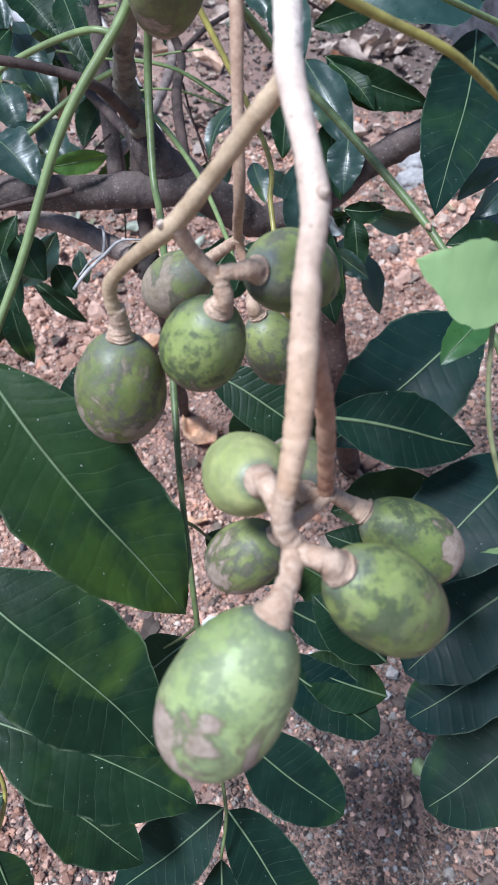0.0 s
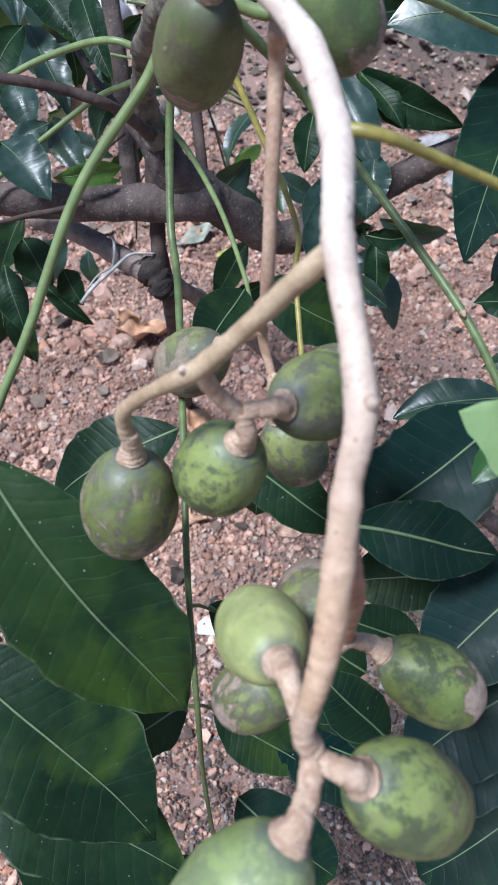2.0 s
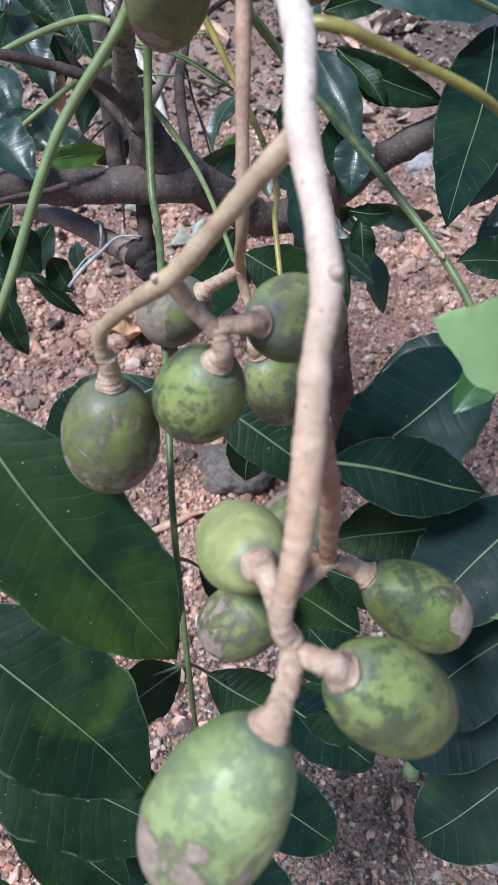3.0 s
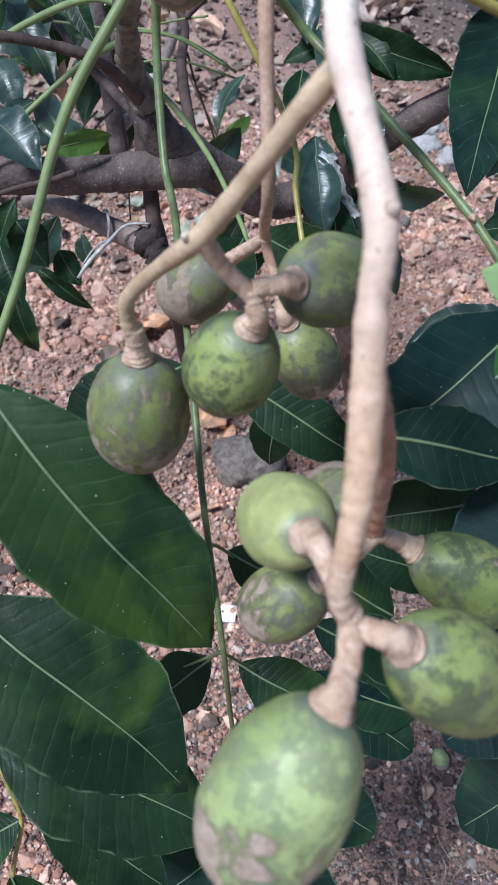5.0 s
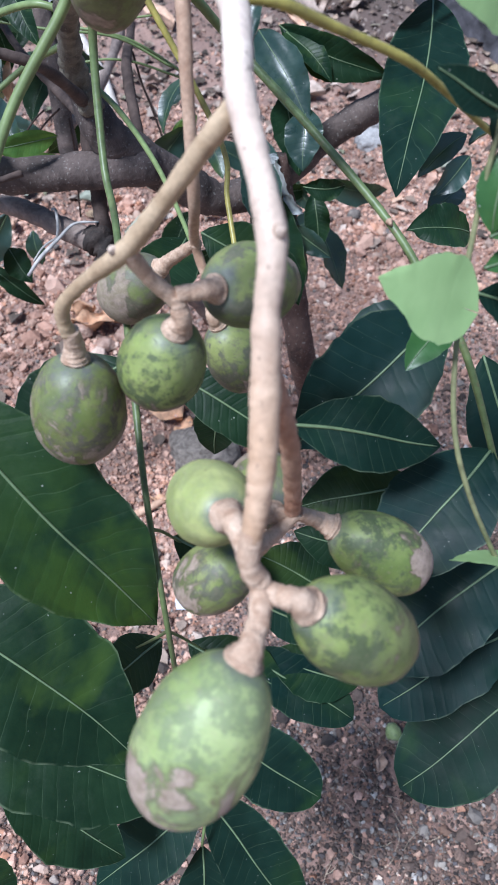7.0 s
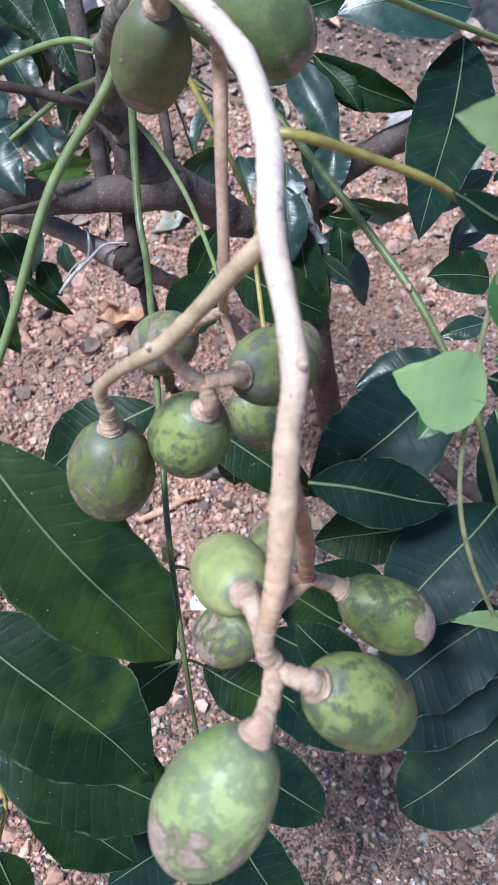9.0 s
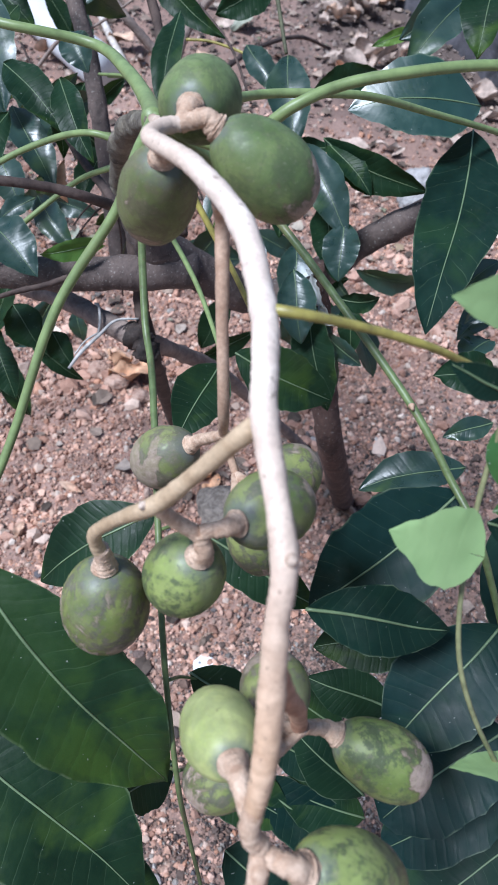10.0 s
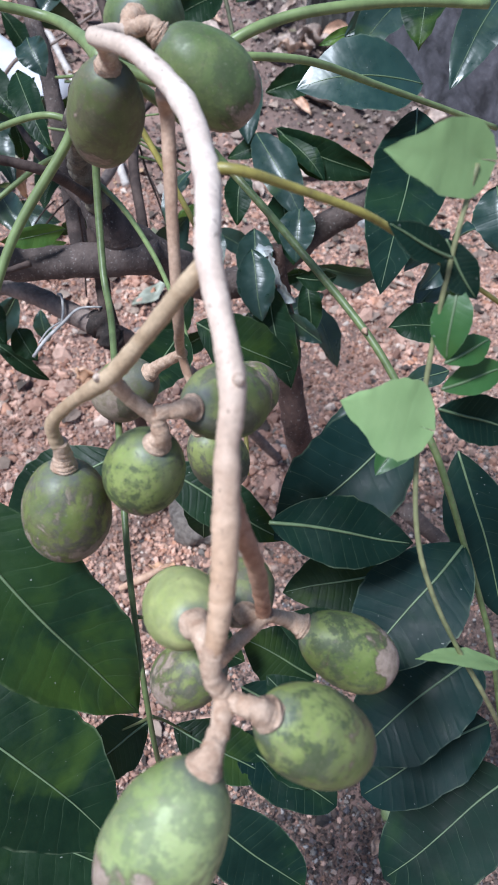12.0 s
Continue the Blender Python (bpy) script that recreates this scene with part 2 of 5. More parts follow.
# Leaf-mould greys, with the trees' shade over the far soil mixed in.
MOULD_SHADED = [(0.00, (0.050, 0.039, 0.034)), (0.40, (0.14, 0.108, 0.094)), (0.75, (0.26, 0.205, 0.178)), (1.0, (0.44, 0.375, 0.33))]


def gravel_skin(name, by_object, stones):
    m, n, l, b = nodes_of(name)
    if by_object:
        pick = n.new("ShaderNodeObjectInfo").outputs["Random"]
    else:
        pick = n.new("ShaderNodeNewGeometry").outputs["Random Per Island"]
    v = coords(n, l, False)
    fine = noise_node(n, l, 260, 4, 0.6, v)
    col = ramp(n, l, pick, stones)
    drift = noise_node(n, l, 7, 5, 0.65, v)
    col = mix(n, l, 1.0, col, ramp(n, l, drift, [(0.35, (0.50, 0.46, 0.44)), (0.51, (1.0, 0.98, 0.97)), (0.67, (1.40, 1.33, 1.26))]), "MULTIPLY")
    col = mix(n, l, 0.15, col, ramp(n, l, noise_node(n, l, 30, 3, 0.6, v), [(0.35, stones[1][1]), (0.65, stones[3][1])]))
    col = mix(n, l, 0.5, col, ramp(n, l, fine, [(0.3, (0.6,)), (0.72, (1.2,))]), "MULTIPLY")
    l.new(col, b.inputs["Base Color"])
    b.inputs["Roughness"].default_value = 0.9
    bump(n, l, b, fine, 0.5, 0.001)
    return m


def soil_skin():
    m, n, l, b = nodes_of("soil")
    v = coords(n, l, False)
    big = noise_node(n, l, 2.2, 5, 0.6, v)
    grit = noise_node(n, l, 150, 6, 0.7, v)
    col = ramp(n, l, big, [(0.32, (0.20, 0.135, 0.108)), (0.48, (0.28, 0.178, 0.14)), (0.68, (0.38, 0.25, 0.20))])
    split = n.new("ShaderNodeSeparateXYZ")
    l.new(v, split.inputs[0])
    # Leaf mould, its colour also darkened for tree shade over the far ground.
    shaded_mould = ramp(n, l, calc(n, l, "ADD", calc(n, l, "MULTIPLY", split.outputs["Y"], 0.25), calc(n, l, "MULTIPLY", big, 0.9)), [(1.03, (0,)), (1.20, (1,))])
    col = mix(n, l, shaded_mould, col, ramp(n, l, noise_node(n, l, 9, 5, 0.65, v), [(0.35, (0.115, 0.093, 0.083)), (0.65, (0.27, 0.222, 0.198))]))
    # Shade beside the far wall, put into the soil colour.
    wall_shade = ramp(n, l, calc(n, l, "ADD", split.outputs["X"], calc(n, l, "MULTIPLY", noise_node(n, l, 5, 4, 0.6, v), 0.5)), [(0.28, (0,)), (0.60, (1,))])
    col = mix(n, l, calc(n, l, "MULTIPLY", calc(n, l, "MULTIPLY", wall_shade, ramp(n, l, calc(n, l, "MULTIPLY", split.outputs["Y"], 0.2), [(0.52, (0,)), (0.62, (1,))])), 0.75), col, (0.085, 0.068, 0.061))
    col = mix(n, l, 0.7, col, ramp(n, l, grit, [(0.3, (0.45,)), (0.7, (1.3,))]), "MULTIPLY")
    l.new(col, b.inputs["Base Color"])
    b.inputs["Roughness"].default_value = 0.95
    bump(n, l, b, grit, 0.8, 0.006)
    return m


STALK = stalk_skin()
WOOD = bark("stalk_bark", (0.40, 0.28, 0.20), (0.66, 0.53, 0.42), 70, 0.75, 0.0007)
WOOD_OLIVE = bark("olive_stalk_bark", (0.36, 0.248, 0.142), (0.57, 0.425, 0.27), 60, 0.72, 0.0006)
WOOD_THIN = bark("thin_stalk_bark", (0.34, 0.205, 0.13), (0.55, 0.38, 0.265), 80, 0.8, 0.0008)
SCURF = bark("scurfy_stalk", (0.40, 0.25, 0.16), (0.68, 0.50, 0.36), 150, 0.85, 0.0018)
FLAKY = bark("flaking_stalk_bark", (0.34, 0.165, 0.095), (0.61, 0.365, 0.24), 120, 0.85, 0.0020)
SPLINTER = bark("splintered_wood", (0.44, 0.25, 0.15), (0.70, 0.46, 0.31), 60, 0.85, 0.001)
LIMB = bark("limb_bark", (0.038, 0.028, 0.025), (0.155, 0.115, 0.098), 22, 0.85, 0.006, 0.3)
TRUNK = bark("trunk_bark", (0.045, 0.025, 0.02), (0.14, 0.08, 0.06), 18, 0.9, 0.007, 0.3)
LIMB_DRY = bark("dry_limb_bark", (0.15, 0.112, 0.096), (0.40, 0.315, 0.265), 30, 0.9, 0.005, 0.2)
TWIG = bark("twig_bark", (0.035, 0.022, 0.018), (0.11, 0.075, 0.06), 40, 0.85, 0.002)
TWIG_GREEN = bark("green_twig_bark", (0.055, 0.058, 0.030), (0.125, 0.125, 0.065), 60, 0.75, 0.001)
ROT = bark("rotten_wood", (0.012, 0.009, 0.008), (0.055, 0.038, 0.03), 60, 0.8, 0.006, 0.15)
SHOOT = bark("shoot_bark", (0.070, 0.056, 0.042), (0.235, 0.205, 0.150), 55, 0.9, 0.004, 0.35)
DEADWOOD = bark("bleached_wood", (0.42, 0.36, 0.30), (0.72, 0.66, 0.60), 30, 0.85, 0.002)
PETIOLE = plain("green_stalk", (0.180, 0.235, 0.086), 0.45, 90, 0.22, 0.0005, 0.12)
VINE_STEM = plain("vine_stem_skin", (0.20, 0.205, 0.095), 0.6, 130, 0.3, 0.0004, 0.3)
PETIOLE_DARK = plain("dark_green_stalk", (0.115, 0.155, 0.055), 0.45, 130, 0.3, 0.0006, 0.5)
PETIOLE_OLIVE = plain("olive_stalk", (0.31, 0.265, 0.065), 0.42, 110, 0.35, 0.0006, 0.45)
RIB = plain("leaf_rib", (0.125, 0.175, 0.085), 0.45, 80, 0.2, 0.0002)
SKIN_MOTTLED = fruit_skin("mottled_fruit_skin", (0.128, 0.174, 0.043), (0.250, 0.298, 0.090), 0.90, 0.92, 0.690)
SKIN_SCABBY = fruit_skin("scabby_fruit_skin", (0.108, 0.140, 0.036), (0.230, 0.255, 0.078), 0.95, 0.62, 0.615, ((0.062, 0.066, 0.042), (0.150, 0.135, 0.100)), 0.8)
SKIN_CRUSTED = fruit_skin("crusted_fruit_skin", (0.125, 0.150, 0.050), (0.24, 0.26, 0.095), 0.85, 0.62, 0.575, ((0.075, 0.070, 0.048), (0.165, 0.145, 0.110)), 1.3)
SKIN_PALE = fruit_skin("pale_fruit_skin", (0.225, 0.285, 0.095), (0.365, 0.425, 0.180), 0.62, 0.90, 0.705, ((0.085, 0.115, 0.060), (0.17, 0.20, 0.115)), 1.1)
SKIN_YELLOW = fruit_skin("yellowish_fruit_skin", (0.27, 0.305, 0.095), (0.42, 0.445, 0.175), 0.30, 0.85, 0.715, ((0.12, 0.15, 0.07), (0.22, 0.24, 0.13)))
SKIN_SMOOTH = fruit_skin("smooth_fruit_skin", (0.094, 0.138, 0.044), (0.165, 0.208, 0.074), 0.52, 0.85, 0.700)
SKIN_BROWN = fruit_skin("brownish_fruit_skin", (0.105, 0.128, 0.042), (0.160, 0.180, 0.066), 0.62, 0.80, 0.660, ((0.080, 0.072, 0.042), (0.14, 0.115, 0.075)))
SKIN_DARK = fruit_skin("dull_fruit_skin", (0.108, 0.142, 0.042), (0.225, 0.255, 0.085), 0.94, 0.85, 0.660, ((0.060, 0.066, 0.042), (0.135, 0.130, 0.090)))
LEAF = leaf_skin("dark_leaf", (0.0062, 0.0186, 0.0100), (0.0128, 0.0335, 0.0150), glow=0.06, gloss=0.11)
LEAF_YELLOW_TIP = leaf_skin("yellow_tipped_leaf", (0.0068, 0.0205, 0.0108), (0.0138, 0.036, 0.0160), glow=0.06, gloss=0.13, yellow_gain=0.85, fresh=(0.050, 0.098, 0.014), yellow_green=0.40)
LEAF_BLUE = leaf_skin("glossy_leaf", (0.0046, 0.0150, 0.0124), (0.0085, 0.0255, 0.0190), 0.46, 13, 0.24, 0.06, 0.055, 0.20, 0.45, (0.026, 0.062, 0.016))
LEAF_TEAL = leaf_skin("teal_leaf", (0.0044, 0.0165, 0.0160), (0.0088, 0.0285, 0.0265), 0.40, 13, 0.16, 0.05, 0.085, 0.20, 0.5, (0.028, 0.066, 0.014))
# The back leaves' bluish sky sheen is brightened into this base colour.
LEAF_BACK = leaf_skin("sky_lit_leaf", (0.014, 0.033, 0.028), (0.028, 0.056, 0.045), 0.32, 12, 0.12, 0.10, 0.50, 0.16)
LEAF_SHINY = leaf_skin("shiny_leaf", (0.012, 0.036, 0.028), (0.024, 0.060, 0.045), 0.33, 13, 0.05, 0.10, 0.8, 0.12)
LEAF_YOUNG = leaf_skin("young_leaf", (0.05, 0.12, 0.025), (0.12, 0.21, 0.04), 0.4, 12, 0.3, 0.25, fresh=(0.22, 0.28, 0.04))
LEAF_MID = leaf_skin("fresh_leaf", (0.022, 0.075, 0.022), (0.05, 0.13, 0.035), 0.30, 9, 0.06, 0.2, 0.4, 0.08)
LEAF_HEART = leaf_skin("vine_leaf_skin", (0.27, 0.405, 0.165), (0.335, 0.475, 0.205), 0.65, 5, 0.10, 0.25, relief=0.1, yellow_gain=0.0)
DRY_PALE = plain("faded_leaf_skin", (0.43, 0.335, 0.275), 0.85, 40, 0.4, 0.002)
FADED = plain("faded_green_leaf_skin", (0.30, 0.31, 0.235), 0.6, 30, 0.30, 0.001)
YELLOWED = plain("yellow_leaf_skin", (0.42, 0.40, 0.08), 0.6, 30, 0.3, 0.001)
DRY_TAN = plain("tan_leaf_skin", (0.54, 0.315, 0.185), 0.85, 40, 0.4, 0.002)
DRY = plain("dry_leaf_skin", (0.53, 0.355, 0.25), 0.85, 40, 0.4, 0.002)
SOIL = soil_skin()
GRAVEL_PINK = gravel_skin("pink_gravel_skin", False, PINK)
GRAVEL_GREY = gravel_skin("grey_gravel_skin", False, GREY)
GRAVEL_DARK = gravel_skin("dark_gravel_skin", False, MOULD_SHADED)
LITTER = gravel_skin("leaf_litter_skin", False, [(0.0, (0.035, 0.026, 0.020)), (0.30, (0.095, 0.070, 0.052)), (0.55, (0.20, 0.15, 0.115)), (0.75, (0.34, 0.26, 0.205)), (0.90, (0.46, 0.39, 0.33)), (0.97, (0.20, 0.22, 0.13)), (1.0, (0.42, 0.27, 0.16))])
PEBBLE = gravel_skin("pebble_skin", True, GREY)
ROCK = bark("rock_skin", (0.10, 0.085, 0.073), (0.32, 0.27, 0.23), 26, 0.95, 0.02, 0.3)
CRUMBLY = bark("crumbly_stone_skin", (0.13, 0.105, 0.085), (0.38, 0.32, 0.262), 75, 0.95, 0.014, 0.4)
CLOD = bark("laterite_clod_skin", (0.30, 0.165, 0.115), (0.60, 0.42, 0.325), 55, 0.95, 0.010, 0.2)
ROCK_PALE = bark("pale_rock_skin", (0.27, 0.255, 0.245), (0.50, 0.475, 0.455), 30, 0.9, 0.01)
SILVER = plain("silvery_leaf_skin", (0.36, 0.38, 0.37), 0.6, 60, 0.4, 0.002)
PVC = plain("white_plastic", (0.60, 0.60, 0.61), 0.4, 8, 0.08)
CONCRETE = bark("grey_concrete", (0.030, 0.028, 0.031), (0.150, 0.142, 0.158), 9, 0.92, 0.004, 0.15)
BLOCK_DARK = bark("dark_block_skin", (0.030, 0.029, 0.026), (0.115, 0.105, 0.092), 14, 0.95, 0.02)
STRAW = plain("straw_skin", (0.42, 0.34, 0.24), 0.8, 60, 0.3)
TIE = plain("plastic_tie_skin", (0.46, 0.44, 0.41), 0.75, 120, 0.3, 0.0006)
PAPER = plain("white_scrap_skin", (0.75, 0.75, 0.76), 0.6, 50, 0.06)

# ---- building helpers ----
ORIGIN = {}


def thing(name, at, label, category, group="", kind=""):
    ob = new(name)
    ob.empty_display_size = 0.02
    ob.location = at
    ORIGIN[ob] = Vector(at)
    return tagged(ob, label, category, group, kind)


def part(name, bm, material, parent, label="", smooth=True):
    me = bpy.data.meshes.new(name)
    o = ORIGIN[parent]
    bmesh.ops.translate(bm, verts=bm.verts, vec=-o)
    bm.to_mesh(me)
    bm.free()
    me.materials.append(material)
    me.polygons.foreach_set("use_smooth", [smooth] * len(me.polygons))
    ob = new(name, me)
    ob.parent = parent
    ORIGIN[ob] = o
    return tagged(ob, label)


def spline(points, steps):
    """A smooth line through points (Catmull-Rom): places and their fraction of the points."""
    p = [Vector(q) for q in points]
    p = [p[0] * 2 - p[1]] + p + [p[-1] * 2 - p[-2]]
    out = []
    for i in range(1, len(p) - 2):
        for k in range(steps if i < len(p) - 3 else steps + 1):
            t = k / steps
            a, b, c, d = p[i - 1], p[i], p[i + 1], p[i + 2]
            out.append((0.5 * (2 * b + (c - a) * t + (2 * a - 5 * b + 4 * c - d) * t * t + (3 * b - a - 3 * c + d) * t ** 3), i - 1 + t))
    return out


def tube(points, radii, steps=8, sides=12, rough=0.0, rings=0.0, seed=0.0, bm=None, knots=(), fine=0.0):
    """A round stem along points with a radius at each; rough: uneven skin; rings: growth rings."""
    bm = bm or bmesh.new()
    lay = bm.verts.layers.float.get("along") or bm.verts.layers.float.new("along")
    line = spline(points, steps)
    up, rows = None, []
    for i, (c, f) in enumerate(line):
        a, b = line[max(0, i - 1)][0], line[min(len(line) - 1, i + 1)][0]
        d = (b - a).normalized()
        if up is None:
            up = d.orthogonal().normalized()
        up = (up - d * up.dot(d)).normalized()
        side = d.cross(up)
        k = min(int(f), len(radii) - 2)
        r = radii[k] + (radii[k + 1] - radii[k]) * (f - k)
        r *= 1 + sum(gain * math.exp(-((f - at) / 0.13) ** 2) for at, gain in knots)
        row = []
        for j in range(sides):
            a = 2 * math.pi * j / sides
            w = up * math.cos(a) + side * math.sin(a)
            g = 1.0
            if rough:
                g += rough * noise.noise((c + w * r) * (0.9 / r) + Vector((seed, seed * 2, 0)))
                g += rough * 0.7 * noise.noise(c * (0.25 / r) + Vector((seed, 3, seed)))
            if fine:
                g += fine * noise.noise((c + w * r) * (2.8 / r) + Vector((seed, 0, seed * 3))) + fine * 0.4 * noise.noise((c + w * r) * (5.5 / r) + Vector((0, seed, 7)))
            if rings:
                g += rings * max(0, noise.noise(Vector((f * 3.1 + seed * 5, seed, 1))))
            v = bm.verts.new(c + w * r * g)
            v[lay] = f / (len(points) - 1)
            row.append(v)
        rows.append(row)
    for p, q in zip(rows, rows[1:]):
        for j in range(sides):
            bm.faces.new((p[j], p[(j + 1) % sides], q[(j + 1) % sides], q[j]))
    bm.faces.new(rows[0][::-1])
    bm.faces.new(rows[-1])
    return bm


def fruit_body(neck, tip, width, seed, scars=()):
    """A plum: fuller below its middle, lightly dented, a flat shoulder round the stalk."""
    neck, tip = Vector(neck), Vector(tip)
    axis = tip - neck
    length = axis.length
    d = axis.normalized()
    side = d.orthogonal().normalized()
    other = d.cross(side)
    bm = bmesh.new()
    lay = bm.verts.layers.float.new("along")
    scarred = bm.verts.layers.float.new("scar")
    rings, sides = 26, 36
    rows = []
    for i in range(1, rings):
        a = math.pi * i / rings
        s = (1 - math.cos(a)) / 2
        r = math.sin(a) ** 0.78 * (1 - 0.075 * math.cos(a)) * (1 - 0.02 * math.cos(2 * a)) / 1.022
        row = []
        for j in range(sides):
            b = 2 * math.pi * j / sides
            w = side * math.cos(b) + other * math.sin(b)
            q = Vector((w.dot(Vector((1, 0, 0))), w.dot(Vector((0, 1, 0))), w.dot(Vector((0, 0, 1))))) + d * (2 * s)
            g = 1 + 0.05 * noise.noise(q * 0.9 + Vector((seed * 3.3, seed, 0))) + 0.022 * noise.noise(q * 2.6 + Vector((0, seed * 2, seed)))
            v = bm.verts.new(neck + d * (length * s) + w * (width / 2 * r * g))
            v[lay] = s
            v[scarred] = sum(math.exp(-((v.co - Vector(at)).length / reach) ** 2) for at, reach in scars)
            row.append(v)
        rows.append(row)
    top, end = bm.verts.new(neck + d * length * 0.012), bm.verts.new(tip)
    top[lay], end[lay] = 0.0, 1.0
    for p, q in zip(rows, rows[1:]):
        for j in range(sides):
            bm.faces.new((p[j], p[(j + 1) % sides], q[(j + 1) % sides], q[j]))
    for j in range(sides):
        bm.faces.new((rows[0][(j + 1) % sides], rows[0][j], top))
        bm.faces.new((rows[-1][j], rows[-1][(j + 1) % sides], end))
    bmesh.ops.recalc_face_normals(bm, faces=bm.faces)
    return bm


def stalked_fruit(cluster, fork, neck, tip, width, skin, seed, label="", stalk=0.0042, scars=()):
    """One plum with its scurfy stalk, which widens into a collar where it meets the plum."""
    ob = part("fruit", fruit_body(neck, tip, width, seed, scars), skin, cluster, label)
    fork, neck, tip = Vector(fork), Vector(neck), Vector(tip)
    d = (tip - neck).normalized()
    inner = neck + d * 0.0025
    back = neck - d * min(0.008, (neck - fork).length * 0.42)
    pts = [fork, (fork + back) / 2, back, neck - d * 0.0022, neck - d * 0.0006, inner]
    part("fruit_stalk", tube(pts, [stalk * 0.86, stalk * 0.86, stalk * 0.98, stalk * 1.26, stalk * 1.48, stalk * 1.34], 9, 20, 0.14, 0.02, seed, fine=0.07), SCURF, ob, "rough tan stalk with a swollen collar")
    return ob


VIEW = Vector((0.04, 0.08, 1.30))


def leaf_sheet(base, tip, width, twist=0.0, level=False, bend=0.06, fold=0.12, wave=0.03, shape="lance", seed=0.0, rows=22, cols=5):
    """A blade between base and tip, turned about its length by twist, arched by bend, folded along the midrib."""
    base, tip = Vector(base), Vector(tip)
    axis = tip - base
    length = axis.length
    d = axis.normalized()
    n = Vector((0, 0, 1)) if level else VIEW - (base + tip) / 2
    n = (n - d * n.dot(d)).normalized()
    n = Matrix.Rotation(radians(twist), 3, d) @ n
    side = d.cross(n)
    bm = bmesh.new()
    ua, sa = bm.verts.layers.float.new("across"), bm.verts.layers.float.new("along")

    def mid(s):
        drift = math.sin(s * 2.6 + seed) * 0.025 * length * s * (1 - s) * 4
        return base + axis * s + n * (bend * length * 4 * s * (1 - s)) + side * drift

    grid = []
    for i in range(rows + 1):
        s = i / rows
        if shape == "heart":
            x = max(0.0, s - 0.28) / 0.72
            w = max(0.0, 1 - (1 - min(1.0, s / 0.28)) ** 2) ** 0.5 * (1 - x ** 1.5) * (1 - 0.10 * math.sin(math.pi * x) ** 2)
        elif shape == "oblong":
            w = math.sin(math.pi * s ** 0.95) ** 0.52
        elif shape == "ovate":
            w = math.sin(math.pi * min(1, s ** 0.72)) ** 0.75
        else:
            w = math.sin(math.pi * s ** 0.92) ** 0.82
        w = max(w, 0.012) * width / 2 * (1 + (0.014 * math.sin(s * 46 + seed) if shape == "lance" else 0))
        row = []
        for j in range(-cols, cols + 1):
            u = j / cols
            ripple = wave * width * noise.noise(Vector((s * 4.5 + seed, u * 1.3, seed))) + wave * 0.75 * width * abs(u) * noise.noise(Vector((s * 11 + seed * 3, 2.0 if u > 0 else -2.0, 0)))
            rag = 1 + 0.09 * noise.noise(Vector((s * 5 + seed * 2, 3.0 if u > 0 else 8.0, seed))) * abs(u) + 0.055 * noise.noise(Vector((s * 13 + seed, 1.0 if u > 0 else 5.0, seed))) * abs(u)
            back = -0.20 * length * abs(u) ** 1.5 * (1 - s) ** 5 if shape == "heart" else 0.0
            v = bm.verts.new(mid(s) + side * (u * w * rag) + n * (fold * abs(u) ** 1.3 * w + ripple * abs(u)) + d * back)
            v[ua], v[sa] = u, s
            row.append(v)
        grid.append(row)
    for p, q in zip(grid, grid[1:]):
        for j in range(2 * cols):
            bm.faces.new((p[j], p[j + 1], q[j + 1], q[j]))
    rib = [mid(s) + n * 0.0003 for s in (0.0, 0.25, 0.5, 0.75, 0.97)]
    return bm, rib, length


def leaf(plant, base, tip, width, skin=None, rib=0.0008, label="", name="leaf", rib_skin=None, **shape):
    bm, line, length = leaf_sheet(base, tip, width, **shape)
    ob = part(name, bm, skin or LEAF, plant, label)
    if rib:
        part("midrib", tube(line, [rib * 1.3, rib * 1.1, rib * 0.9, rib * 0.7, rib * 0.35], 5, 6), rib_skin or RIB, ob)
    return ob


# ---- ground ----
def ground_height(x, y):
    rise = 0.05 * min(max(0.0, y - 1.0), 3.0)
    return rise + 0.022 * noise.noise(Vector((x * 2.1, y * 2.1, 0.3))) + 0.026 * noise.noise(Vector((x * 7, y * 7, 4.0))) + 0.018 * noise.noise(Vector((x * 22, y * 22, 1.0))) - 0.004


def ground_sheet():
    bm = bmesh.new()
    xs = [-60, -25, -10, -5, -3, -2.2] + [-1.6 + 0.02 * i for i in range(176)] + [2.2, 2.6, 3.5, 5, 10, 25, 60]
    ys = [-60, -25, -10, -5, -2, -0.8] + [-0.2 + 0.02 * i for i in range(151)] + [2.85 + 0.05 * i for i in range(51)] + [6, 8, 15, 30, 60]
    grid = [[bm.verts.new((x, y, ground_height(x, y))) for x in xs] for y in ys]
    for p, q in zip(grid, grid[1:]):
        for j in range(len(xs) - 1):
            bm.faces.new((p[j], p[j + 1], q[j + 1], q[j]))
    me = bpy.data.meshes.new("ground")
    bm.to_mesh(me)
    bm.free()
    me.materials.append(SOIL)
    me.polygons.foreach_set("use_smooth", [True] * len(me.polygons))
    ob = new("ground", me)
    ORIGIN[ob] = Vector((0, 0, 0))
    return tagged(ob, "reddish gravelly soil strewn with stone chips", "ground", kind="structure")


ground = ground_sheet()


